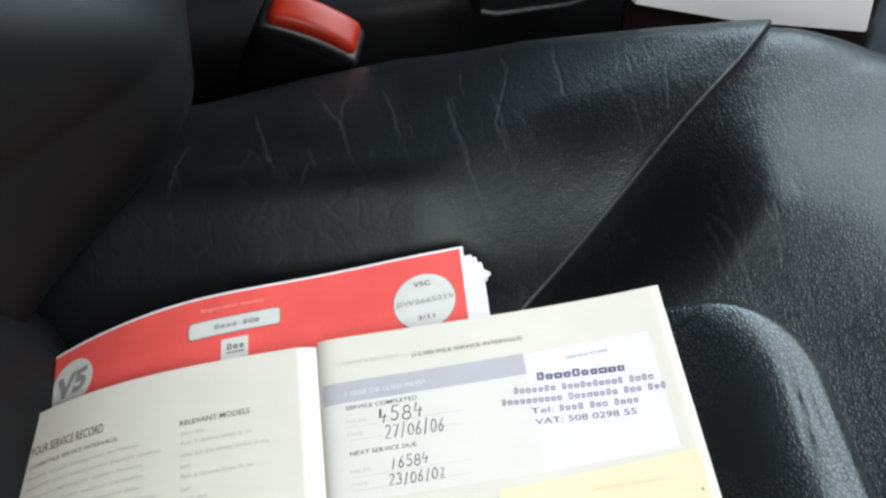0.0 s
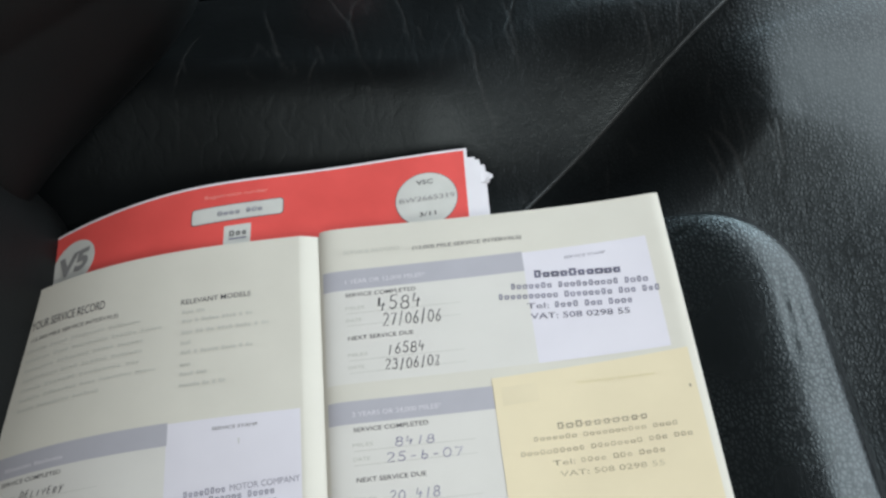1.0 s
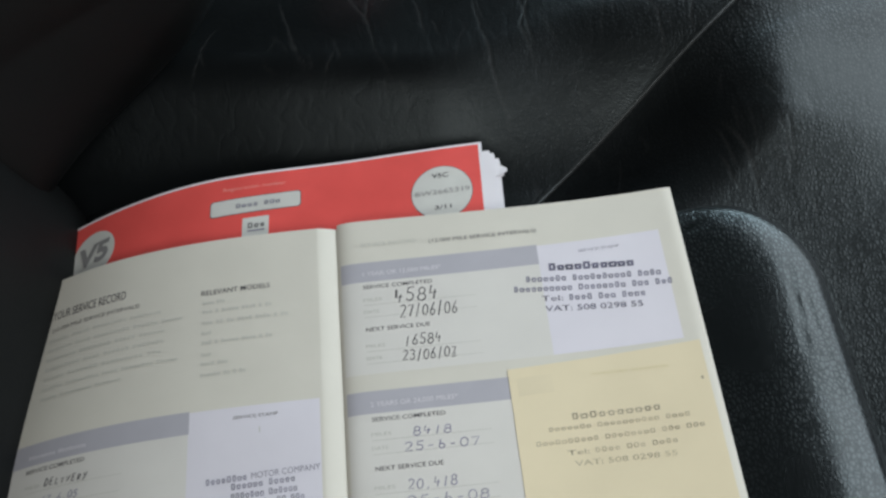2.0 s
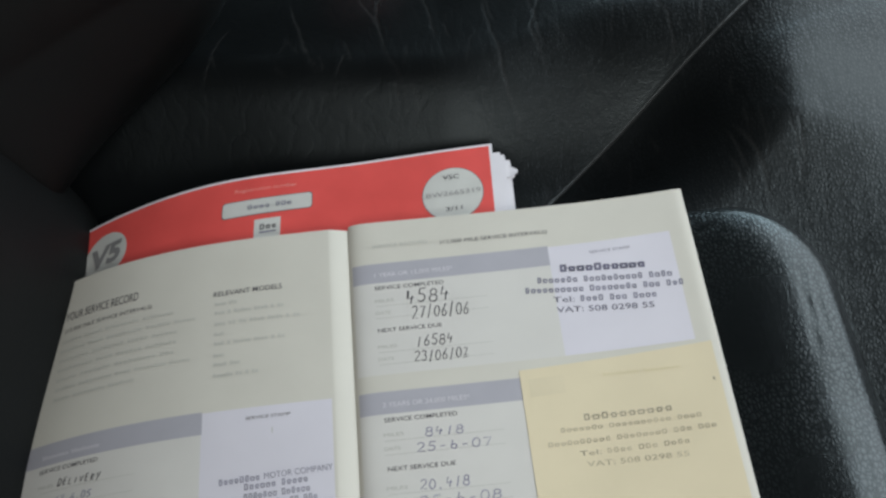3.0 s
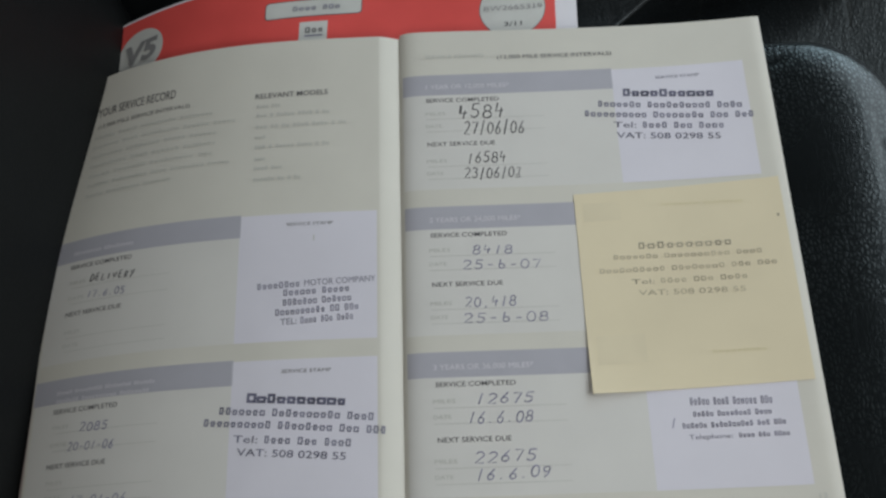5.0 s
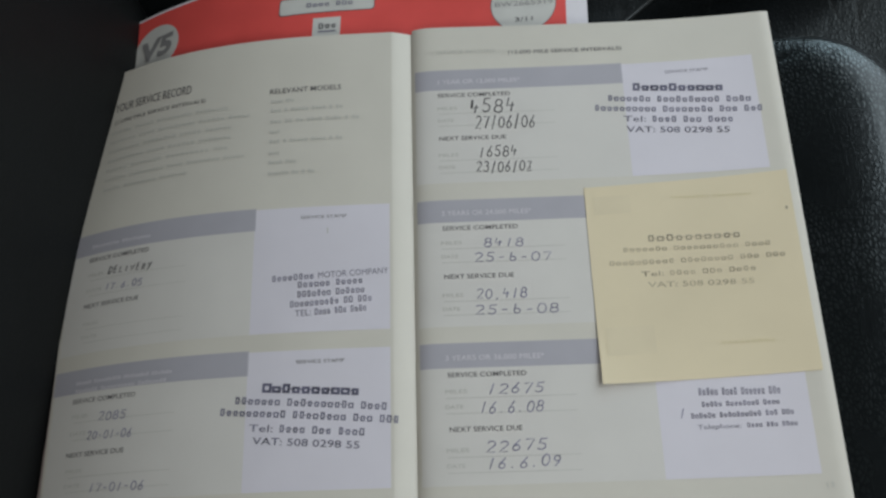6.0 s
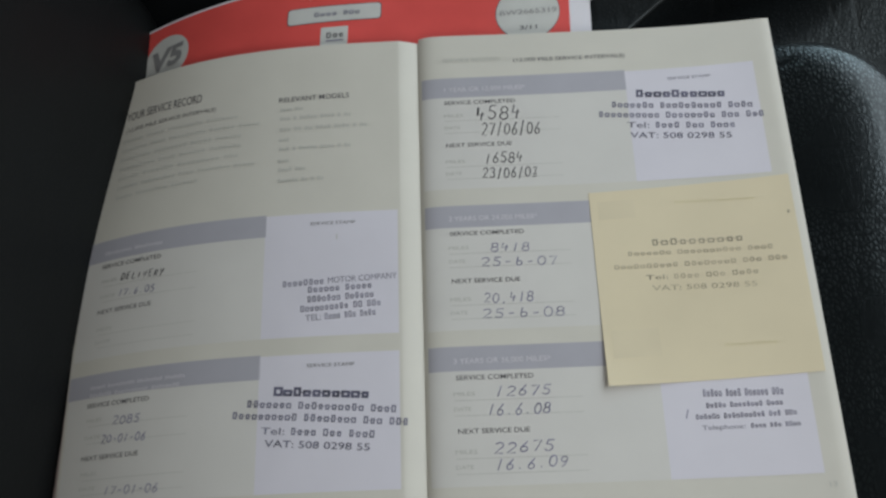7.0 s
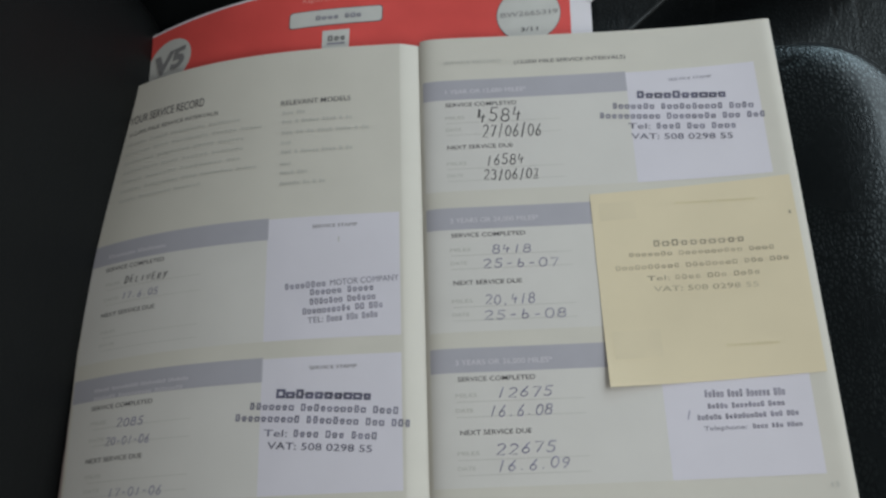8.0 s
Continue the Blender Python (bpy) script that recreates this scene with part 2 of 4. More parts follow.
# ---------------------------------------------------------------- the cabin
def cabin():
    def slab(name, x0, x1, y0, y1, z0, z1, mat, label, category):
        return tagged(part(name, box_bm(x0, x1, y0, y1, z0, z1), mat, smooth=False), label, category, kind="structure")

    # Unseen slabs, added to close the cabin and shape the window light.
    slab("floor", -1.3, 1.4, -0.8, 1.25, -0.05, 0.0, CARPET, "black carpet of the car's floor", "floor")
    slab("ceiling", -1.3, 0.50, -0.8, 1.25, 1.32, 1.37, CLOTH, "unseen dark cloth headlining, added to shape the light", "ceiling")
    slab("wall_front", 1.28, 1.4, -0.8, 1.25, 0.0, 0.72, TRIM, "black dashboard wall below the windscreen", "wall")
    slab("wall_rear", -1.3, -1.2, -0.8, 1.25, 0.0, 1.32, TRIM, "dark wall closing the rear of the cabin", "wall")
    slab("wall_far", -1.2, 1.28, 1.17, 1.25, 0.0, 0.74, TRIM, "dark far door of the cabin", "wall")
    # Set wide to keep the far window's light off the bolster.
    slab("wall_far_rear", -1.2, 0.35, 1.17, 1.25, 0.74, 1.32, TRIM, "unseen dark wall, added to narrow the far window", "wall")
    slab("wall_near_rear", -1.2, -0.32, -0.8, -0.72, 0.0, 1.32, TRIM, "unseen dark wall, added behind the door's opening", "wall")
    slab("wall_near_front", 0.32, 1.28, -0.8, -0.72, 0.0, 1.32, TRIM, "unseen dark wall, added ahead of the door's opening", "wall")
    slab("wall_near_sill", -0.32, 0.32, -0.8, -0.72, 0.0, 0.95, TRIM, "unseen dark wall, added below the door's opening", "wall")


cabin()

# ---------------------------------------------------------------- the seat
PAD = [(-0.20, 0.0645), (-0.20, -0.33), (0.2080, -0.33), (0.2050, -0.0040)]
PAD_R = 0.048


def pad_top(x, y):
    """Height of the pad's top, away from its rounded rim."""
    x = np.asarray(x, float)
    fall = np.where(x < 0.0, -11.3 * np.abs(np.minimum(x, 0)) ** 3, 0.0)
    return 0.4332 + np.maximum(fall, -0.05) + 0.0125 * smooth01((x - 0.116) / 0.069)


def cushion_height(x, y):
    """The cushion round the pad: the side bolster behind the seam, the front roll ahead of it."""
    out, most = np.zeros(x.shape), np.full(x.shape, -9.0)
    for (ax, ay), (bx, by) in zip(PAD, PAD[1:] + PAD[:1]):
        e = ((by - ay) * (x - ax) - (bx - ax) * (y - ay)) / math.hypot(bx - ax, by - ay) + PAD_R
        out, most = out + np.maximum(e, 0) ** 2, np.maximum(most, e)
    d = np.where(most > 0, np.sqrt(out), most) - PAD_R
    (ax, ay), (bx, by) = PAD[3], PAD[0]
    held = np.minimum(x, seam_at(y))
    beside = y - (ay + (by - ay) * (held - ax) / (bx - ax))
    crest = 0.079 + 0.19 * np.maximum(held - 0.05, 0)
    back = 0.4205 + 0.034 * smooth01((beside - 0.010) / (0.058 + 0.030 * smooth01((held - 0.045) / 0.085))) + 0.08 * (np.sqrt((held - 0.08) ** 2 + 0.0008) + np.minimum(held, 0.24) - 0.094) * smooth01(beside / 0.08) - 0.42 * (np.sqrt(np.maximum(y - crest, 0) ** 2 + 0.0009) - 0.03)
    front = 0.451 + 0.10 * np.clip(y, -0.1, 0.2) - (0.024 - 0.012 * smooth01((y + 0.10) / 0.13)) * (1 - smooth01((d + 0.008) / (0.048 + 0.050 * smooth01((0.055 - y) / 0.06)))) - 1.1 * np.clip(0.212 - x, 0, 0.13) ** 2 * smooth01((y + 0.02) / 0.05) - 2.0 * np.maximum(y - 0.10, 0) ** 2
    front = front - 1.0 * np.maximum(x - 0.195, 0) ** 2 - 0.03 * (x - 0.22) * smooth01((y + 0.01) / 0.04) + 0.005 * smooth01((y - 0.03) / 0.08) + 0.0055 * smooth01((y + 0.02) / 0.08) * (1 - smooth01((y - 0.07) / 0.07))
    ahead = 0.62 * (x - SEAM[-1][0]) - 0.784 * (y - SEAM[-1][1])
    z = back + (front - back) * smooth01(ahead / (0.034 + 0.028 * smooth01((0.075 - y) / 0.05) + 0.022 * smooth01((y - 0.07) / 0.04)))
    z = z - 0.09 * smooth01((-d - 0.006) / 0.02)
    return z - 0.030 * smooth01((-0.02 - x) / 0.16) * smooth01((0.11 - y) / 0.10)


def far_edge(x):
    """The outer edge of the side bolster."""
    return np.interp(x, (-0.3, -0.05, 0.0, 0.05, 0.12, 0.2, 0.26, 0.32, 0.45), (0.174, 0.192, 0.203, 0.208, 0.188, 0.150, 0.128, 0.110, 0.08))


def seam_at(y):
    """The seam between side bolster and front roll, a slack S in plan."""
    y = np.clip(y, 0.0, 0.135)
    s = np.clip((y - 0.024) / 0.0955, 0, 1)
    return 0.0783 + 0.5655 * y + 14.61 * y ** 2 - 75.66 * y ** 3 + 0.0015 * s * (1 - s) - 0.0022 * (1 - s) ** 2


SEAM = [(float(seam_at(v)), v) for v in (0.1195, 0.09, 0.06, 0.0242)]
CREASES = [
    [(-0.026, 0.149), (-0.019, 0.117), (-0.015, 0.100), (-0.012, 0.089)],
    [(0.006, 0.160), (0.012, 0.143), (0.018, 0.127), (0.021, 0.111), (0.022, 0.099), (0.025, 0.089)],
    [(0.025, 0.154), (0.020, 0.143), (0.019, 0.129), (0.020, 0.113)],
    [(0.040, 0.155), (0.044, 0.139), (0.046, 0.122), (0.047, 0.102)],
    [(0.072, 0.137), (0.074, 0.103), (0.076, 0.091), (0.078, 0.074), (0.079, 0.067), (0.083, 0.060), (0.082, 0.049)],
    [(0.103, 0.162), (0.106, 0.146), (0.102, 0.128), (0.097, 0.113), (0.093, 0.100), (0.095, 0.089), (0.099, 0.073)],
    [(0.094, 0.125), (0.096, 0.111), (0.096, 0.098), (0.098, 0.087)],
    [(0.132, 0.155), (0.128, 0.138), (0.128, 0.124), (0.127, 0.107), (0.129, 0.099)],
]
FINE_CREASES = [
    [(0.151, 0.107), (0.153, 0.099), (0.156, 0.092), (0.157, 0.080), (0.156, 0.069)],
    [(0.175, 0.111), (0.173, 0.099), (0.170, 0.086), (0.171, 0.077)],
    [(0.002, 0.108), (0.005, 0.098), (0.006, 0.092)],
    [(0.003, 0.098), (-0.002, 0.085)],
    [(-0.055, 0.129), (-0.060, 0.118), (-0.062, 0.107), (-0.059, 0.096)],
    [(-0.062, 0.107), (-0.066, 0.093)],
    [(0.026, 0.080), (0.027, 0.072)],
    [(0.033, 0.079), (0.035, 0.072), (0.037, 0.065)],
    [(0.003, 0.074), (0.004, 0.068), (0.009, 0.062)],
    [(0.075, 0.133), (0.075, 0.119), (0.077, 0.108)],
    [(0.083, 0.156), (0.081, 0.143), (0.082, 0.125)],
    [(0.052, 0.117), (0.054, 0.102)],
    [(0.160, 0.123), (0.159, 0.108)],
]
ROLL_CREASES = [
    [(0.177, 0.036), (0.181, 0.028), (0.184, 0.021), (0.186, 0.008), (0.187, -0.003)],
    [(0.173, 0.023), (0.176, 0.012), (0.180, 0.003)],
    [(0.179, 0.034), (0.183, 0.025), (0.187, 0.013), (0.188, 0.003)],
    [(0.174, 0.034), (0.177, 0.026), (0.179, 0.014)],
    [(0.199, 0.034), (0.201, 0.025), (0.202, 0.014), (0.201, 0.004)],
    [(0.202, 0.034), (0.204, 0.022), (0.204, 0.011)],
    [(0.210, -0.002), (0.210, -0.011)],
    [(0.196, 0.049), (0.200, 0.041)],
    [(0.213, 0.041), (0.214, 0.032)],
]


def wander(line, seed, step=0.003, throw=0.0004):
    """A crease is never straight: a polyline broken into short, uneven steps."""
    rng = random.Random(seed)
    out = []
    for (ax, ay), (bx, by) in zip(line, line[1:]):
        n = max(2, int(math.hypot(bx - ax, by - ay) / step))
        for k in range(n):
            w = k / n
            out.append((ax + (bx - ax) * w + rng.uniform(-throw, throw), ay + (by - ay) * w + rng.uniform(-throw, throw) * 0.4))
    return out + [line[-1]]


def crease_relief(px, py, lines, depth, width, seed):
    """Depth of the creases and how worn the leather is there."""
    down, worn = np.zeros(px.shape), np.zeros(px.shape)
    for k, line in enumerate(lines):
        xs, ys = [p[0] for p in line], [p[1] for p in line]
        near = (px > min(xs) - 0.01) & (px < max(xs) + 0.01) & (py > min(ys) - 0.01) & (py < max(ys) + 0.01)
        if not near.any():
            continue
        d, s = to_line(px[near], py[near], wander(line, seed + k))
        fade = np.minimum(1, 4 * s + 0.2) * np.minimum(1, 4 * (1 - s) + 0.1)
        down[near] = np.maximum(down[near], depth * fade * np.exp(-(d / width) ** 2))
        worn[near] = np.maximum(worn[near], fade * np.exp(-(d / (width * 0.6)) ** 2))
    return down, worn


def set_wear_glint(me, values):
    layer = me.attributes.new("wear_glint", "FLOAT", "POINT")
    layer.data.foreach_set("value", np.ascontiguousarray(values.reshape(-1), dtype=np.float32))


def horseshoe(seat):
    """Bolster and front roll as one upholstered sheet with a deep seam."""
    half, ns, low = 640, 560, -0.34
    run = np.linspace(-1, 1, 2 * half + 1)
    u = (np.sign(run) * np.abs(run) ** 1.25)[:, None]
    w = (1 - (1 - np.linspace(0, 1, ns)) ** 1.35)[None, :]
    y = low + 0.50 * w + 0 * u
    for _ in range(12):
        seam_x = seam_at(y)
        x = seam_x + np.where(u < 0, u * (seam_x + 0.24), u * (0.40 - seam_x))
        y = low + (far_edge(x) - low) * w
    edge = y[:, -1:]
    z = cushion_height(x, y)
    e = edge - y
    r = 0.032
    k = np.clip(r - e, 0, r)
    z = z - (r - np.sqrt(np.maximum(r * r - k * k, 0)))
    f = np.clip(0.05 - (0.40 - x), 0, 0.05)
    z = z - (0.05 - np.sqrt(np.maximum(0.0025 - f * f, 0)))
    d = np.abs(x - seam_x) * 0.63
    fade = smooth01((y + 0.02) / 0.03)
    behind = u <= 0
    lip = 1 - np.sqrt(np.maximum(1 - np.clip(1 - d / 0.0011, 0, 1) ** 2, 0))
    z = z - fade * np.where(behind, 0.0016 * lip, 0.0060 * np.exp(-d / 0.013))
    tuck = np.where(behind, 0.0, fade * 0.0034 * np.exp(-d / 0.0014))
    # The highlight on the seam's edge is painted as a thin pale line.
    ridge_glint = fade * behind * np.exp(-((d - 0.0006) / 0.0006) ** 2)
    down, worn = crease_relief(x, y, CREASES, 0.00020, 0.00052, 11)
    thin, rubbed = crease_relief(x, y, FINE_CREASES, 0.00015, 0.0005, 60)
    rolled, pale = crease_relief(x, y, ROLL_CREASES, 0.00012, 0.0006, 90)
    down, worn = np.maximum(np.maximum(down, thin), rolled), np.maximum(np.maximum(worn, 0.7 * rubbed), 0.5 * pale)
    rng, fine = random.Random(5), []
    for _ in range(44):
        cx, cy, way, size = rng.uniform(-0.07, 0.21), rng.uniform(0.025, 0.125), rng.uniform(1.2, 2.1), rng.uniform(0.004, 0.014)
        dx, dy = size * math.cos(way), size * math.sin(way)
        fine.append([(cx - dx, cy - dy), (cx + rng.uniform(-0.002, 0.002), cy), (cx + dx, cy + dy)])
    shallow, scuffed = crease_relief(x, y, fine, 0.00008, 0.00045, 200)
    me = grid_mesh("side_bolster", np.stack([x - 0.62 * tuck, y + 0.78 * tuck, z - np.maximum(down, shallow)], -1))
    # Worn creases and the painted seam highlight share one layer.
    set_wear_glint(me, np.maximum(np.maximum(0.25 * worn, 0.10 * scuffed), 0.30 * ridge_glint))
    under(seat, link("side_bolster", me, LEATHER, None, "creased black leather bolster and front roll"))
    rim = np.stack([x[:, -1], y[:, -1], z[:, -1]], -1)
    skirt = [rim, rim + (0, 0.004, -0.02), rim + (0, 0.002, -0.12), rim * (1, 1, 0) + (0, -0.02, 0.2)]
    under(seat, link("side_skirt", grid_mesh("side_skirt", np.stack(skirt)), TRIM, None, "black side skirt"))


def pad(seat):
    """The puffed middle pad under the papers."""
    rows, r = [], 0.008
    insets = list(0.048 * (np.linspace(0, 1, 34) ** 1.7)) + list(np.linspace(0.050, 0.150, 100))
    for d in insets:
        o = rounded(PAD, d, PAD_R, 40, 120)
        k, u = max(0.0, r - d), max(0.0, 0.024 - d)
        top = pad_top(o[:, 0], o[:, 1])
        z = top - (r - math.sqrt(max(r * r - k * k, 0))) - 9.0 * min(u, 0.018) ** 2 - 0.324 * max(0.0, u - 0.018)
        rows.append(np.column_stack([o, z]))
    o = rows[0]
    rows.insert(0, o - (0, 0, 0.05))
    pts = np.array(rows)
    lines = [[(0.188, -0.036), (0.187, -0.052), (0.185, -0.070), (0.184, -0.080)], [(0.145, -0.014), (0.160, -0.010)], [(0.1925, -0.040), (0.1915, -0.060), (0.1930, -0.082), (0.1920, -0.100)]]
    down, worn = crease_relief(pts[..., 0], pts[..., 1], lines, 0.0007, 0.0007, 40)
    pts[..., 2] -= down
    me = grid_mesh("middle_pad", pts[::-1], True)
    set_wear_glint(me, 0.1 * worn)
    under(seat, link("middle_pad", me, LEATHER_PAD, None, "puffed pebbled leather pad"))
    ring = rounded(PAD, 0.0005, PAD_R, 14, 60)
    z = pad_top(ring[:, 0], ring[:, 1]) - 0.035
    tube("piping", [(a, b, c) for (a, b), c in zip(ring, z)], 0.0018, PIPING, seat)


def backrest(seat):
    """Middle panel and side wing of the backrest, both puffed, leaning back."""
    def puffed(name, y0, y1, z0, z1, front, bulge, rim, label):
        ny, nz = 110, 200
        a, b = np.linspace(0, 1, ny), np.linspace(0, 1, nz) ** 1.3
        bb, aa = np.meshgrid(b, a, indexing="ij")
        z = z0 + (z1 - z0) * bb
        y = y0 + (y1 - y0) * aa
        ex = np.minimum(y - y0, y1 - y)
        ez = np.minimum(z - z0, z1 - z)
        def roll(e, r):
            k = np.clip(1 - e / r, 0, 1)
            return 1 - np.sqrt(np.maximum(1 - k * k, 0))
        x = front - 0.030 * (1 - np.exp(np.minimum(y, 0) / 0.14)) - 0.27 * (z - 0.43) + bulge * (1 - (2 * aa - 1) ** 2) - rim * roll(ex, rim) - rim * roll(ez, rim)
        me = grid_mesh(name, np.stack([x, y, z], -1)[:, ::-1])
        return under(seat, link(name, me, LEATHER_BACK, None, label))

    puffed("back_panel", -0.40, 0.072, 0.375, 1.02, -0.1280, 0.0015, 0.045, "smooth black leather back panel")
    ny, nz = 130, 180
    a, b = np.linspace(0, 1, ny), np.linspace(0, 1, nz) ** 1.5
    bb, aa = np.meshgrid(b, a, indexing="ij")
    y = 0.035 + 0.235 * aa
    low = 0.425 + 0.42 * (y - 0.045)
    z = low + (1.02 - low) * bb
    over = np.maximum(z - 0.506, 0)
    front = -0.1225 + 0.088 * smooth01((y - 0.03 + 0.35 * over) / 0.105)
    def bend(e, r):
        k = np.clip(1 - e / r, 0, 1)
        return r * (1 - np.sqrt(np.maximum(1 - k * k, 0)))
    x = front - 0.27 * (z - low) - 9.0 * over ** 2 / (1 + 6 * over) - bend(z - low, 0.035) - bend(0.27 - y, 0.05) - 0.5 * bend(y - 0.035, 0.02)
    me = grid_mesh("back_wing", np.stack([x, y, z], -1)[:, ::-1])
    under(seat, link("back_wing", me, LEATHER_BACK, None, "puffed black leather side wing"))
    under(seat, part("back_shell", box_bm(-0.50, -0.40, -0.38, 0.20, 0.30, 1.0, 0.03), TRIM, None, "black backrest shell"))


def car_seat():
    seat = empty("car_seat", (0.08, -0.08, 0.0), "black leather car seat with creased bolster and puffed pad", "car seat")
    under(seat, part("seat_base", box_bm(-0.30, 0.36, -0.32, 0.09, 0.0, 0.36, 0.02), TRIM, None, "black seat base"))
    horseshoe(seat)
    pad(seat)
    backrest(seat)
    return seat


car_seat()


# ---------------------------------------------------------------- belt buckle and console
def belt_buckle():
    thing = empty("belt_buckle", (0.01, 0.22, 0.30), "black seat belt buckle with a red button beside the seat", "seat belt buckle")
    turn = Matrix.Translation((0.008, 0.216, 0.427)) @ Euler((radians(4), radians(28), radians(-15))).to_matrix().to_4x4()
    def placed(name, bm, mat, label="", parent=None):
        bmesh.ops.transform(bm, matrix=turn, verts=bm.verts)
        return under(parent or thing, part(name, bm, mat, None, label))
    housing = placed("housing", box_bm(-0.0306, 0.0306, -0.0136, 0.0136, -0.075, -0.003, 0.0095, 5), HOUSING, "black plastic housing")
    rim = box_bm(-0.0300, 0.0300, -0.0128, 0.0128, -0.010, 0.0015, 0.0035, 4)
    bmesh.ops.subdivide_edges(rim, edges=[e for e in rim.edges if abs(e.verts[0].co.x - e.verts[1].co.x) > 0.02], cuts=8)
    for v in rim.verts:
        v.co.z -= 5.0 * v.co.x ** 2
    placed("rim", rim, BUCKLE, "", housing)
    bm = box_bm(-0.0262, 0.0262, -0.0106, 0.0106, -0.006, 0.0098, 0.0050, 5)
    bmesh.ops.subdivide_edges(bm, edges=[e for e in bm.edges if abs(e.verts[0].co.x - e.verts[1].co.x) > 0.02], cuts=8)
    for v in bm.verts:
        v.co.z -= 7.0 * v.co.x ** 2 + 9.0 * v.co.y ** 2
    placed("button", bm, REDBUTTON, "scuffed red push button", housing)
    tube("stalk", [(0.008, 0.216, 0.37), (0.005, 0.215, 0.30), (0.0, 0.21, 0.22)], 0.012, BUCKLE, thing)
    return thing


def console():
    thing = empty("centre_console", (0.2, 0.30, 0.0), "black centre console with a brushed silver side trim", "car console")
    under(thing, part("body", box_bm(-0.6, 0.9, 0.26, 0.52, 0.0, 0.39, 0.015), TRIM, None, "black plastic body"))
    bm = bmesh.new()
    front = [(0.190, 0.4075), (0.256, 0.380), (0.344, 0.353), (0.337, 0.405), (0.25, 0.46), (0.190, 0.46)]
    rows = [[bm.verts.new((x, y, z)) for x, z in front] for y in (0.212, 0.220)]
    bm.faces.new(rows[0][::-1]), bm.faces.new(rows[1])
    for k in range(len(front)):
        j = (k + 1) % len(front)
        bm.faces.new((rows[0][k], rows[0][j], rows[1][j], rows[1][k]))
    bmesh.ops.recalc_face_normals(bm, faces=bm.faces)
    bmesh.ops.bevel(bm, geom=bm.edges[:], offset=0.0015, segments=2, affect="EDGES")
    under(thing, part("side_trim", bm, SILVER, None, "brushed silver trim panel", smooth=False))
    under(thing, part("end_panel", box_bm(0.347, 0.60, 0.213, 0.25, 0.0, 0.405, 0.004), GREYTRIM, None, "slate grey end panel"))
    under(thing, part("side_wall", box_bm(-0.6, 0.60, 0.245, 0.262, 0.0, 0.33, 0.004), TRIM, None, "black side wall"))
    under(thing, part("lower_trim", box_bm(0.186, 0.345, 0.2155, 0.2190, 0.30, 0.416, 0.001), BROWN, None, "dark brown glossy lower trim", smooth=False))
    tray = box_bm(0.100, 0.177, 0.243, 0.308, 0.383, 0.412, 0.009, 4)
    under(thing, part("tray", tray, BUCKLE, None, "glossy black tray"))
    tube("tray_lip", [(0.105, 0.2425, 0.392), (0.115, 0.2425, 0.388), (0.160, 0.2425, 0.387), (0.171, 0.2425, 0.390), (0.1765, 0.244, 0.398)], 0.0016, THREAD, thing, "thin grey lip")
    return thing


belt_buckle()
console()


# ---------------------------------------------------------------- the papers
def lie(x):
    """How the papers lie on the pad: nearly level in front of the fold, sinking towards the backrest."""
    x = np.asarray(x, float)
    front = 0.4498 + 0.006 * (np.maximum(x, 0) / 0.145) ** 4
    back = 0.4498 - 11.3 * np.abs(np.minimum(x, 0)) ** 3
    return np.where(x >= 0, front, back)


def sheet_z(x):
    """Height of the open booklet's pages, with the gutter at the fold."""
    x = np.asarray(x, float)
    return lie(x) - np.where(x >= 0, 0.0020 * np.exp(-np.abs(x) / 0.0030), 0.0028 * np.clip((x + 0.0085) / 0.0085, 0, 1) ** 1.25) - 0.0006 * np.maximum(0, (x - 0.1400) / 0.004) ** 2


def on_sheet(points, lift):
    """Plan points (x, distance below the top edge) in millimetres, laid on the pages."""
    p = np.asarray(points, float) / 1000
    twist = 1.9 * smooth01(p[..., 1] / 0.09) * np.abs(np.minimum(p[..., 0], 0)) ** 3
    return np.stack([p[..., 0], -p[..., 1], sheet_z(p[..., 0]) + twist + lift], -1)


def patch(name, x0, x1, v0, v1, lift, mat, parent, label="", lay=on_sheet, skew=0.0):
    """A printed area on a page."""
    n = max(2, int(abs(x1 - x0) / 3) + 1)
    fold = np.linspace(-20, 20, 81)
    xs = np.unique(np.concatenate([np.linspace(x0, x1, n), fold[(fold > x0) & (fold < x1)]]))
    top = np.stack([xs, v0 + skew * (xs - x0)], -1)
    bottom = np.stack([xs, v1 + skew * (xs - x0)], -1)
    return under(parent, link(name, grid_mesh(name, lay(np.stack([bottom, top]), lift)), mat, None, label))


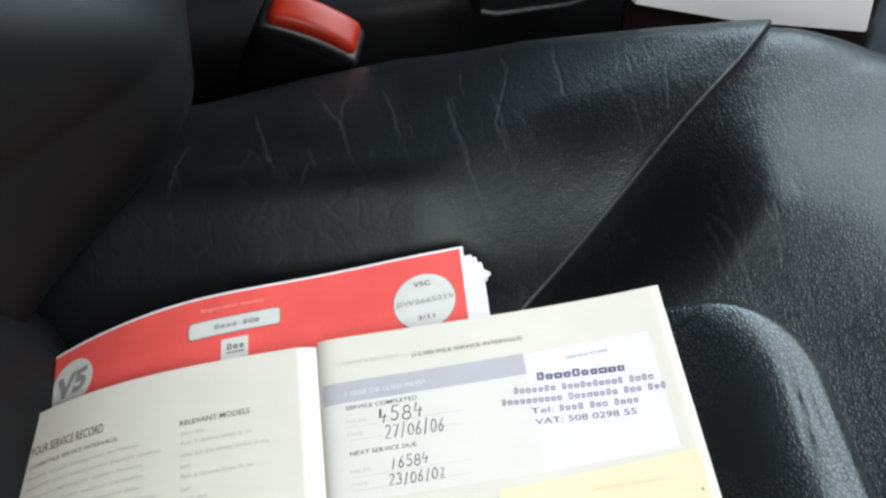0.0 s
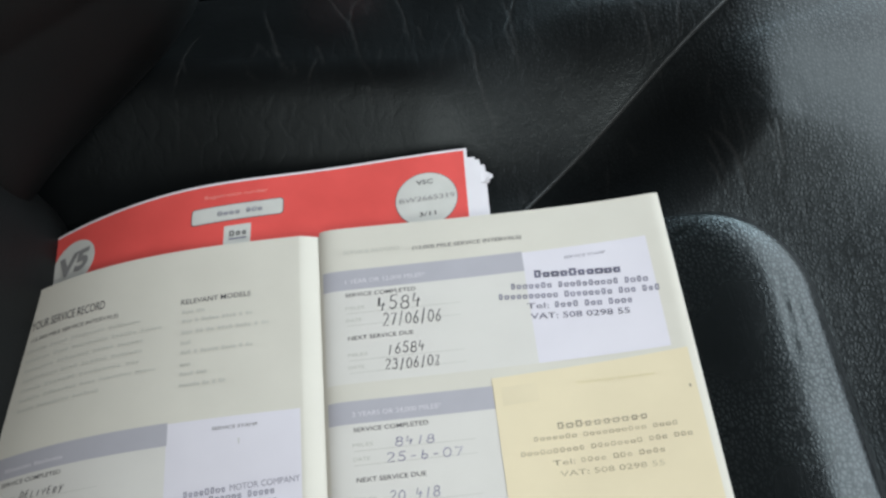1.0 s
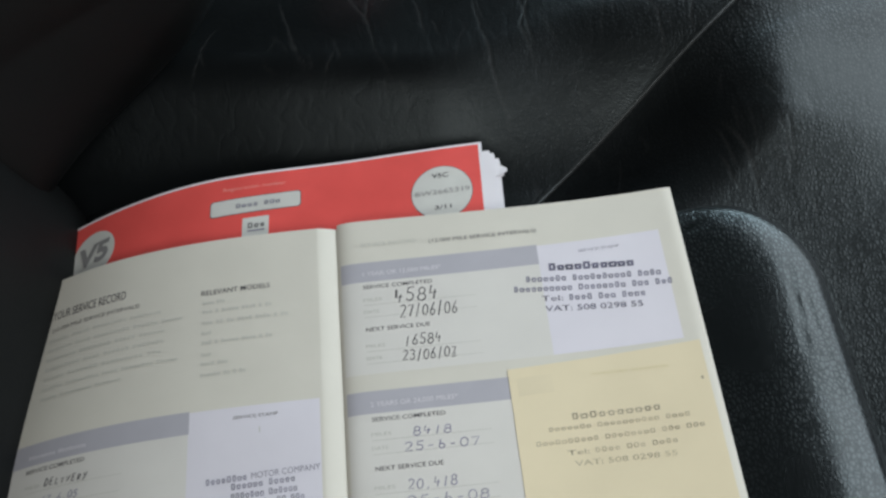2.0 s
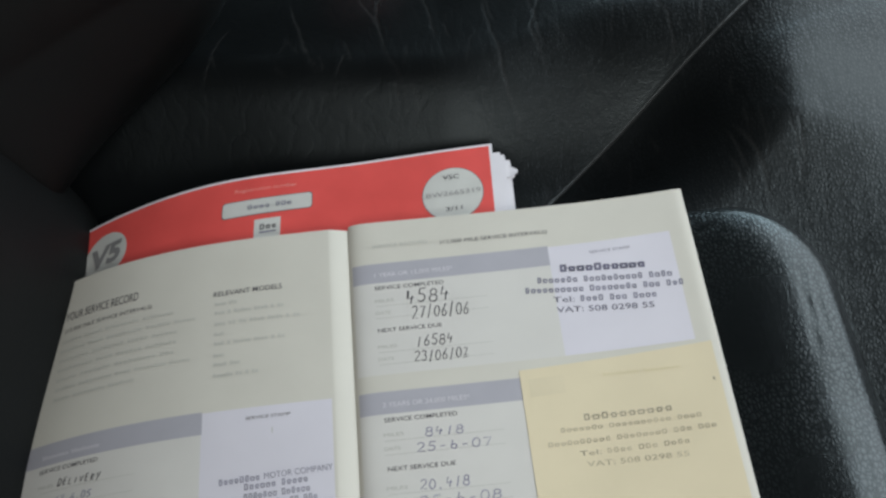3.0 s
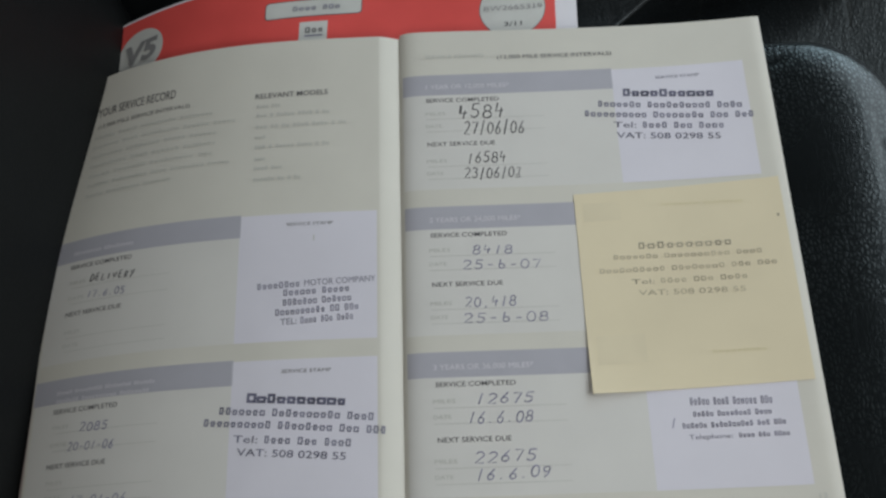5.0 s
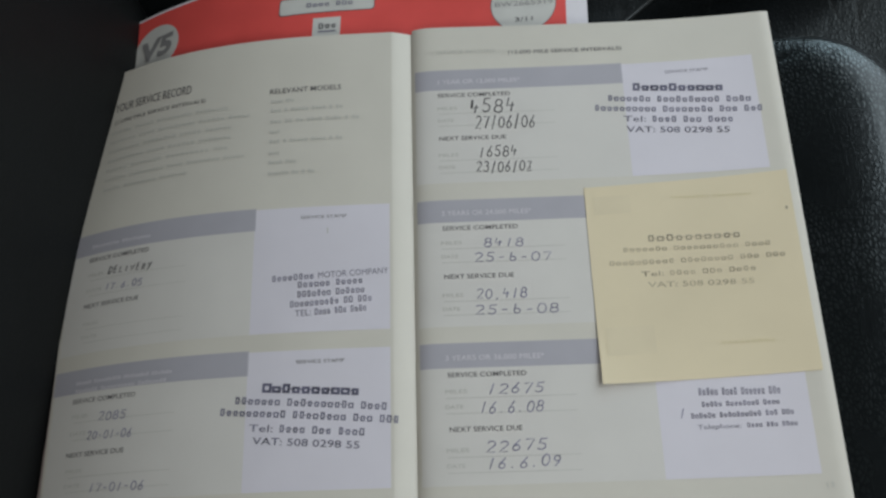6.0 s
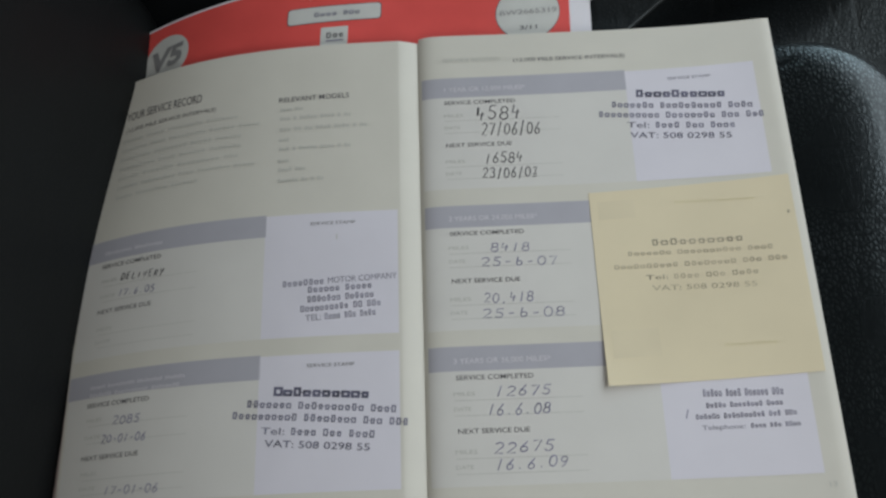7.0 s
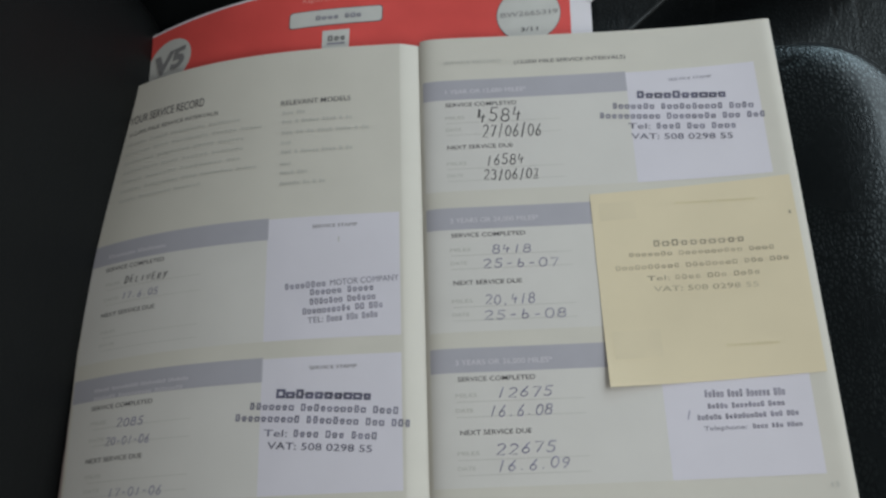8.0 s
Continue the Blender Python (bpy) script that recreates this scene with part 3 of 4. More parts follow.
def lettering(name, words, x0, v0, x1, v1, cap, mat, parent, lay=on_sheet, lift=0.00016, bold=0.0, slant=0.0):
    """Words in the built-in font along a base line from (x0, v0) to (x1, v1), in millimetres."""
    cu = bpy.data.curves.new(name, "FONT")
    cu.body, cu.offset, cu.resolution_u = words, bold, 3
    ob = bpy.data.objects.new(name, cu)
    scene.collection.objects.link(ob)
    deps = bpy.context.evaluated_depsgraph_get()
    me = bpy.data.meshes.new_from_object(ob.evaluated_get(deps))
    bpy.data.objects.remove(ob)
    co = np.empty(len(me.vertices) * 3)
    me.vertices.foreach_get("co", co)
    co = co.reshape(-1, 3)
    x, y = co[:, 0] - co[:, 0].min(), co[:, 1]
    w = x / x.max()
    y = y / 0.70 * cap
    flat = np.stack([x0 + (x1 - x0) * w + y * slant + (v1 - v0) / (x1 - x0) * y, v0 + (v1 - v0) * w - y], -1)
    me.vertices.foreach_set("co", lay(flat, lift).reshape(-1))
    me.materials.clear()
    me.update()
    return under(parent, link(name, me, mat, None, "", smooth=False))


def bars(name, counts, x0, v0, x1, v1, cap, mat, parent, lay=on_sheet, lift=0.00016, fill=0.66, seed=3, stroke=0.2):
    """A line of plain upright bars in place of writing: for each letter of a word a hollow bar of its height."""
    rng = random.Random(seed + int(10 * v0))
    total = sum(counts) + 0.8 * (len(counts) - 1)
    span = abs(x1 - x0)
    unit = span / total
    w = min(stroke * cap, 0.32 * fill * unit)
    verts, faces, at = [], [], 0.0
    for c in counts:
        last = None
        for k in range(c):
            half = 0.5 * fill * unit * rng.uniform(0.82, 1.12)
            mid, tall = unit * (at + k + 0.5), cap * (1.0 if k == 0 else rng.choice((0.72, 0.76, 0.76, 1.0)))
            a, b, m, n = mid - half, mid + half, 0.46 * cap - 0.2 * w, 0.46 * cap + 0.2 * w
            first = len(verts)
            for q, h in ((a, 0), (a, m), (a, n), (a, tall), (b, tall), (b, n), (b, m), (b, 0), (a + w, w), (a + w, tall - w), (b - w, tall - w), (b - w, w)):
                verts.append((x0 + (x1 - x0) * q / span + (v1 - v0) / (x1 - x0) * h, v0 + (v1 - v0) * q / span - h))
            for f in ((0, 8, 9, 3, 2, 1), (3, 9, 10, 4), (4, 10, 11, 7, 6, 5), (7, 11, 8, 0)):
                faces.append(tuple(first + i for i in f))
            if last is not None:
                faces.append((last + 6, first + 1, first + 2, last + 5))
            last = first
        at += c + 0.8
    me = bpy.data.meshes.new(name)
    me.from_pydata(lay(np.array(verts), lift).tolist(), [], faces)
    me.update()
    return under(parent, link(name, me, mat, None, "", smooth=False))


def arc(cx, cy, rx, ry, a0, a1, n=9):
    return [(cx + rx * math.cos(radians(a)), cy + ry * math.sin(radians(a))) for a in np.linspace(a0, a1, n)]


# pen strokes of the written figures in a box 0.6 wide and 1 high
STROKES = {
    "0": [arc(0.3, 0.5, 0.27, 0.48, 100, 470, 14)],
    "1": [[(0.36, 1.0), (0.24, 0.0)]],
    "2": [arc(0.28, 0.74, 0.25, 0.25, 160, -30, 8) + [(0.05, 0.02), (0.58, 0.04)]],
    "3": [arc(0.26, 0.77, 0.24, 0.22, 150, -80, 8) + arc(0.27, 0.28, 0.28, 0.28, 80, -150, 9)],
    "4": [[(0.16, 0.98), (0.05, 0.42), (0.54, 0.45)], [(0.42, 0.66), (0.34, 0.0)]],
    "5": [[(0.56, 0.98), (0.16, 0.96), (0.11, 0.56)] + arc(0.26, 0.30, 0.26, 0.29, 100, -150, 9)],
    "6": [[(0.46, 1.0), (0.16, 0.5)] + arc(0.29, 0.26, 0.22, 0.25, 160, 520, 12)],
    "7": [[(0.03, 0.94), (0.56, 0.97), (0.24, 0.0)]],
    "8": [arc(0.3, 0.75, 0.22, 0.23, -70, 270, 11) + arc(0.29, 0.27, 0.27, 0.26, 90, 440, 12)],
    "9": [arc(0.30, 0.72, 0.23, 0.25, 20, 380, 11) + [(0.44, 0.3), (0.2, 0.0)]],
    "/": [[(0.40, 1.1), (0.16, -0.1)]],
    "-": [[(0.12, 0.42), (0.46, 0.44)]],
    ".": [[(0.22, 0.06), (0.32, 0.05)]],
    ",": [[(0.30, 0.08), (0.22, -0.14)]],
    "=": [[(0.05, 0.2), (0.5, 0.24)], [(0.02, -0.02), (0.55, 0.02)], [(0.1, 0.8), (0.48, 0.85), (0.3, 0.3)]],
    "~": [[(0.0, 0.4), (0.12, 0.75), (0.2, 0.2), (0.32, 0.7), (0.40, 0.2), (0.6, 0.5)]],
    "D": [[(0.08, 0.0), (0.14, 1.0)] + arc(0.10, 0.5, 0.45, 0.48, 80, -85, 9)],
    "E": [[(0.44, 0.96), (0.10, 0.92), (0.08, 0.04), (0.46, 0.08)], [(0.1, 0.5), (0.38, 0.52)]],
    "L": [[(0.14, 0.95), (0.10, 0.05), (0.48, 0.08)]],
    "I": [[(0.28, 0.8), (0.26, 0.05)]],
    "V": [[(0.05, 0.8), (0.24, 0.05), (0.50, 0.85)]],
    "R": [[(0.10, 0.0), (0.12, 0.9)] + arc(0.14, 0.68, 0.3, 0.22, 85, -85, 7) + [(0.46, 0.02)]],
    "Y": [[(0.06, 0.9), (0.24, 0.48)], [(0.50, 0.95), (0.12, -0.1)]],
    "b": [[(0.2, 1.0), (0.12, 0.3)] + arc(0.30, 0.27, 0.2, 0.25, 170, 520, 12)],
}


def written(name, figures, x0, v0, x1, v1, high, mat, parent, pen=0.42, slant=0.1, seed=1, lay=on_sheet, lift=0.0002):
    """Handwritten figures: each stroke a ribbon of ink of uneven width."""
    rng = random.Random(seed)
    verts, faces = [], []
    step = (x1 - x0) / max(1, len(figures))
    for k, ch in enumerate(figures):
        if ch not in STROKES:
            continue
        grow, dip = rng.uniform(0.9, 1.08), rng.uniform(-0.05, 0.05) * high
        base = v0 + (v1 - v0) * (k / max(1, len(figures) - 1)) + dip
        for stroke in STROKES[ch]:
            pts = [Vector((x0 + k * step + a * step * 1.25 + slant * b * high, base - b * high * grow)) for a, b in stroke]
            first = len(verts)
            for j, p in enumerate(pts):
                way = (pts[min(j + 1, len(pts) - 1)] - pts[max(j - 1, 0)]).normalized()
                half = 0.5 * pen * rng.uniform(0.75, 1.2)
                side = Vector((-way.y, way.x)) * half
                verts += [p + side, p - side]
            faces += [(first + 2 * j, first + 2 * j + 1, first + 2 * j + 3, first + 2 * j + 2) for j in range(len(pts) - 1)]
    me = bpy.data.meshes.new(name)
    me.from_pydata(lay(np.array([(p.x, p.y) for p in verts]), lift).tolist(), [], faces)
    me.update()
    return under(parent, link(name, me, mat, None, "", smooth=False))


def leaf(name, x0, x1, v0, v1, drop, mat, parent, thick=0.00015, label="", lay=on_sheet, curl=None):
    """A sheet of paper with its own thickness."""
    n, m = max(12, int(abs(x1 - x0) / 2)), 24
    xs, vs = np.linspace(x0, x1, n), np.linspace(v0, v1, m)
    xs = np.sort(np.concatenate([xs, np.linspace(-20, 20, 81)[(np.linspace(-20, 20, 81) > min(x0, x1)) & (np.linspace(-20, 20, 81) < max(x0, x1))]]))
    g = np.stack(np.meshgrid(xs, vs, indexing="ij"), -1)
    top = lay(g, drop)
    if curl is not None:
        top[..., 2] += curl(g[..., 0], g[..., 1])
    bottom = top - (0, 0, thick)
    bm = bmesh.new()
    a = [[bm.verts.new(p) for p in row] for row in top]
    b = [[bm.verts.new(p) for p in row] for row in bottom]
    for i in range(len(xs) - 1):
        for j in range(m - 1):
            bm.faces.new((a[i][j], a[i][j + 1], a[i + 1][j + 1], a[i + 1][j]))
            bm.faces.new((b[i][j], b[i + 1][j], b[i + 1][j + 1], b[i][j + 1]))
    rim = [(i, 0) for i in range(len(xs))] + [(len(xs) - 1, j) for j in range(1, m)] + [(i, m - 1) for i in range(len(xs) - 2, -1, -1)] + [(0, j) for j in range(m - 2, 0, -1)]
    for (i, j), (k, l) in zip(rim, rim[1:] + rim[:1]):
        bm.faces.new((a[i][j], a[k][l], b[k][l], b[i][j]))
    bmesh.ops.recalc_face_normals(bm, faces=bm.faces)
    for e in bm.edges:
        e.smooth = e.calc_face_angle(0.0) < 0.5
    return under(parent, part(name, bm, mat, None, label))


TOP_BACK, TOP_FRONT, FOOT = -1.0, -2.5, 203.0


def booklet():
    b = empty("service_booklet", (0.0, -0.1, 0.44), "open beige service booklet with stamped and handwritten entries on the seat", "booklet")
    thing = b
    def fanned(points, lift):
        """The block of pages slips out towards the foot of the page by the backrest."""
        p = np.array(points, float)
        p[..., 0] += np.minimum(p[..., 0], 0) / 142.0 * (-lift / 0.0052) * (0.6 + 7.5 * smooth01((p[..., 1] - 60) / 180))
        return on_sheet(p, lift)
    def trimmed(points, lift):
        """The front page is cut a little out of square at its top."""
        p = np.array(points, float)
        p[..., 1] += 1.6 * p[..., 0] / 144.0 * np.maximum(0, 1 - (p[..., 1] - TOP_FRONT) / 25.0)
        return on_sheet(p, lift)
    for k in range(9):
        leaf("page_sheet", 0.0, 143.8 - 0.28 * k, TOP_FRONT + 0.1 * k, FOOT, -0.0004 - 0.0006 * k, EDGE, thing, lay=trimmed)
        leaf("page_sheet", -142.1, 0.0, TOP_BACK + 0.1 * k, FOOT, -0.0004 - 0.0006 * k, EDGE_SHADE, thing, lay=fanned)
    leaf("cover", -142.3, 144.8, TOP_BACK, FOOT + 0.5, -0.0062, GREYDISC, thing, 0.0004, "pale card cover", lay=fanned)
    back = leaf("page", -142.0, 0.0, TOP_BACK, FOOT, 0.0, PAPER, thing, label="beige printed page with stamps")
    b = leaf("page", 0.0, 144.0, TOP_FRONT, FOOT, 0.0, PAPER, thing, lay=trimmed, label="beige printed page with stamps")
    tube("fold", [(0.0, 0.001 - 0.204 * w, 0.4468) for w in np.linspace(0, 1, 12)], 0.0004, EDGE, thing)
    C, Bx, Bd = 0.00005, 0.00008, 0.00008
    # front page
    for k, top in enumerate((19.0, 76.5, 133.0)):
        patch("cell", 1.0, 84.0, top + 8.4, top + 49.5, C, CELL, b, "white entry field")
        patch("heading_band", 1.0, 84.0, top - 0.8, top + 8.4, Bd, BAND, b, "grey heading band")
        patch("stamp_box", 83.8, 135.0, top - 0.3, top + 49.5, Bx, BOX, b, "bluish white stamp box")
        lettering("printed_line", "SERVICE COMPLETED", 10.0 + 0.4 * k, top + 11.7, 38.8, top + 11.7, 1.75, PRINT, b, bold=0.003)
        lettering("printed_line", "NEXT SERVICE DUE", 10.2 + 0.4 * k, top + 31.1, 36.3, top + 31.1, 1.75, PRINT, b, bold=0.003)
        lettering("printed_line", ("1 YEAR OR 12,000 MILES*", "2 YEARS OR 24,000 MILES*", "3 YEARS OR 36,000 MILES*")[k], 10.2, top + 5.6, 43.0 + 1.2 * k, top + 5.6, 1.9, PALE_LINE, b)
        for word, dv in (("MILES", 17.5), ("DATE", 23.0), ("MILES", 38.2), ("DATE", 43.5)):
            lettering("printed_line", word, 9.8, top + dv, 17.5 if word == "MILES" else 16.0, top + dv, 1.4, FAINT, b)
            patch("rule", 10.0, 56.0, top + dv + 1.6, top + dv + 1.78, 0.0001, FAINT, b)
    lettering("printed_line", "(12,000 MILE SERVICE INTERVALS)", 39.0, 11.6, 84.7, 11.9, 1.8, PRINT, b)
    lettering("printed_line", "SERVICE RECORD", 10.0, 10.6, 33.6, 10.6, 1.7, FAINT, b)
    lettering("printed_line", "SERVICE STAMP", 100.8, 24.1, 117.8, 24.1, 1.25, STAMP_SOFT, b)
    lettering("page_number", "13", 136.0, 187.2, 138.4, 187.0, 1.7, FAINT, b)
    bars("printed_line", (9, 5, 6, 4), 10.2, 193.6, 44.0, 193.6, 1.3, FAINT, b)
    bars("stamp_line", (10,), 87.0, 31.1, 122.5, 33.8, 3.4, STAMP, b, fill=0.86, stroke=0.3)
    bars("stamp_line", (7, 10, 4), 76.9, 35.2, 132.3, 39.6, 2.6, STAMP_SOFT, b)
    bars("stamp_line", (10, 8, 3, 3), 71.4, 39.3, 136.0, 44.2, 2.6, STAMP_SOFT, b)
    lettering("stamp_line", "Tel:", 82.5, 44.7, 91.2, 45.4, 2.5, STAMP_SOFT, b, bold=0.005)
    bars("stamp_line", (4, 3, 4), 93.2, 45.5, 124.5, 47.9, 2.6, STAMP_SOFT, b)
    lettering("stamp_line", "VAT: 508 0298 55", 83.3, 49.4, 122.4, 52.3, 2.5, STAMP, b, bold=0.005)
    bars("stamp_line", (5, 4, 6, 3), 98.0, 154.2, 126.0, 154.8, 2.6, STAMP_SOFT, b)
    bars("stamp_line", (5, 8, 4), 98.6, 158.3, 125.2, 158.4, 1.8, STAMP_SOFT, b)
    bars("stamp_line", (6, 10, 3, 3), 94.5, 162.2, 129.4, 162.1, 1.8, STAMP_SOFT, b)
    lettering("stamp_line", "Telephone:", 96.5, 166.0, 111.2, 166.0, 1.6, STAMP_SOFT, b)
    bars("stamp_line", (4, 3, 4), 113.0, 166.0, 130.0, 166.0, 1.6, STAMP_SOFT, b)
    written("pen_mark", "/", 91.0, 161.5, 93.0, 161.5, 3.0, PEN_BLUE, b, pen=0.35)
    for figures, x0, v0, x1, v1, high, ink, pen, seed in (
            ("4584", 22.4, 38.2, 41.5, 38.2, 6.0, PEN_BLACK, 0.5, 1), ("27/06/06", 24.4, 45.2, 48.5, 45.5, 5.4, PEN_BLACK, 0.42, 2),
            ("16584", 25.1, 58.1, 40.8, 57.6, 4.6, PEN_BLACK, 0.42, 3), ("23/06/0=", 24.0, 64.3, 46.2, 64.5, 4.6, PEN_BLACK, 0.42, 4),
            ("8418", 25.7, 95.3, 41.4, 95.3, 3.5, PEN_BLUE, 0.38, 5), ("25-b-07", 21.9, 101.1, 51.5, 101.6, 3.4, PEN_BLUE, 0.38, 6),
            ("20,418", 22.2, 115.7, 41.4, 115.8, 3.8, PEN_BLUE, 0.38, 7), ("25-b-08", 21.4, 121.5, 53.0, 121.8, 3.7, PEN_BLUE, 0.38, 8),
            ("12675", 24.3, 151.2, 45.4, 151.0, 3.9, PEN_BLUE, 0.40, 9), ("16.6.08", 21.4, 157.8, 44.6, 157.8, 3.9, PEN_BLUE, 0.40, 10),
            ("22675", 23.1, 171.5, 45.2, 170.9, 4.0, PEN_BLUE, 0.40, 11), ("16.6.09", 23.2, 177.2, 49.4, 176.6, 4.0, PEN_BLUE, 0.40, 12)):
        written("handwriting", figures, x0, v0, x1, v1, high, ink, b, pen, 0.22 if seed > 8 else 0.1, seed)
    written("pen_mark", "1", 23.1, 35.8, 24.1, 35.8, 3.6, PEN_BLACK, b, 0.85, 0.05, 31)
    # page by the backrest
    b = back
    for k, top in enumerate((76.5, 133.0)):
        patch("cell", -140.8, -61.2, top + 8.4, top + 49.5, C, CELL, b, "white entry field")
        patch("heading_band", -141.4, -61.0, top - 0.8, top + 8.4, Bd, BAND, b, "grey heading band")
        patch("stamp_box", -61.3, -9.5, top - 0.3, top + 49.5, Bx, BOX, b, "bluish white stamp box")
        lettering("printed_line", "SERVICE COMPLETED", -131.5, top + 11.7 + 0.7 * k, -104.2, top + 11.7 + 0.7 * k, 1.75, PRINT, b, bold=0.003)
        lettering("printed_line", "NEXT SERVICE DUE", -131.5, top + 31.1 + 1.4 * k, -106.8, top + 31.1 + 1.4 * k, 1.75, PRINT, b, bold=0.003)
        lettering("printed_line", "SERVICE STAMP", -43.5, top + 4.7, -26.0, top + 4.7, 1.3, PRINT, b)
        for word, dv in (("MILES", 18.0), ("DATE", 24.5), ("MILES", 38.2), ("DATE", 43.5)):
            lettering("printed_line", word, -131.0, top + dv, -124.0, top + dv, 1.3, FAINT, b)
            patch("rule", -130.0, -88.0, top + dv + 1.6, top + dv + 1.78, 0.0001, FAINT, b)
    bars("printed_line", (10, 10), -131.0, 82.3, -104.0, 82.3, 1.5, PALE_LINE, b)
    bars("printed_line", (6, 10, 9, 7), -131.0, 138.2, -90.0, 138.0, 1.3, PALE_LINE, b)
    bars("printed_line", (7, 10, 8), -131.0, 141.3, -92.0, 141.1, 1.3, PALE_LINE, b)
    lettering("printed_title", "YOUR SERVICE RECORD", -128.8, 18.9, -92.0, 19.4, 4.0, PRINT, b, bold=0.003)
    lettering("printed_line", "(12,000 MILE SERVICE INTERVALS)", -128.2, 24.8, -85.3, 25.0, 1.8, PRINT, b)
    lettering("printed_line", "RELEVANT MODELS", -57.8, 25.2, -28.8, 25.0, 2.3, PRINT, b, bold=0.003)
    for k, (words, right) in enumerate((((6, 5, 9, 8), -75.0), ((7, 4, 9, 6, 5), -65.5), ((8, 8, 5, 6), -73.0), ((9, 4, 6, 7), -73.0), ((5, 7, 9, 3), -74.0), ((6, 9, 4, 8, 5), -67.0), ((5, 9, 7), -91.0))):
        bars("printed_line", words, -129.5, 29.9 + 4.55 * k, right, 29.9 + 4.55 * k, 1.3, FAINT, b)
    for words, v, right in (((4, 3), 29.6, -47.6), ((3, 1, 5, 4, 1, 2), 33.7, -28.0), ((3, 2, 2, 4, 4, 1, 2), 38.8, -21.3), ((4,), 43.5, -53.0), ((3, 1, 5, 4, 1, 2), 47.7, -27.8), ((4,), 53.0, -52.8), ((4, 3), 57.0, -46.0), ((6, 2, 1, 2), 61.8, -38.6)):
        bars("printed_line", words, -57.3, v, right, v - 0.2, 1.5, FAINT, b)
    patch("pen_mark", -33.3, -32.9, 85.3, 87.6, 0.0002, FAINT, b)
    for counts, x0, v0, x1, v1 in (((8,), -53.9, 106.1, -37.6, 105.5), ((6, 5), -44.1, 108.9, -19.4, 108.0), ((7, 6), -44.1, 112.7, -18.7, 111.6), ((10, 2, 3), -46.7, 116.4, -16.0, 115.0), ((4, 3, 4), -37.4, 119.7, -18.0, 118.7)):
        bars("stamp_line", counts, x0, v0, x1, v1, 2.4, STAMP_PALE, b)
    lettering("stamp_line", "MOTOR COMPANY", -36.2, 105.4, -10.1, 104.5, 2.4, STAMP_PALE, b)
    lettering("stamp_line", "TEL:", -44.5, 120.0, -38.6, 119.7, 2.4, STAMP_PALE, b)
    bars("stamp_line", (10,), -55.7, 147.7, -20.4, 150.1, 3.4, STAMP, b, fill=0.86, stroke=0.3)
    bars("stamp_line", (7, 10, 4), -65.7, 151.3, -10.7, 155.6, 2.6, STAMP_SOFT, b)
    bars("stamp_line", (10, 8, 3, 3), -71.0, 155.2, -6.5, 160.4, 2.6, STAMP_SOFT, b)
    lettering("stamp_line", "Tel:", -59.8, 161.3, -51.2, 162.0, 2.5, STAMP_SOFT, b, bold=0.005)
    bars("stamp_line", (4, 3, 4), -49.2, 162.1, -18.5, 164.4, 2.6, STAMP_SOFT, b)
    lettering("stamp_line", "VAT: 508 0298 55", -58.3, 165.9, -20.5, 168.8, 2.5, STAMP, b, bold=0.005)
    written("handwriting", "DELIVERY", -122.0, 94.8, -101.9, 95.6, 3.0, PEN_BLACK, b, 0.42, 0.2, 27)
    for figures, x0, v0, x1, v1, high, seed in (("17.6.05", -122.5, 101.3, -105.5, 101.8, 2.8, 21), ("2085", -119.0, 153.0, -106.8, 153.0, 3.0, 22), ("20-01-06", -123.3, 159.6, -103.8, 160.0, 3.0, 23), ("17-01-06", -120.0, 178.6, -97.0, 179.2, 3.0, 24)):
        written("handwriting", figures, x0, v0, x1, v1, high, PEN_BLUE, b, 0.36, 0.15, seed)
    return thing


PALE_LINE = plain("white_print", (0.63, 0.62, 0.65), 0.6, spread=0.03, size=200)
booklet()


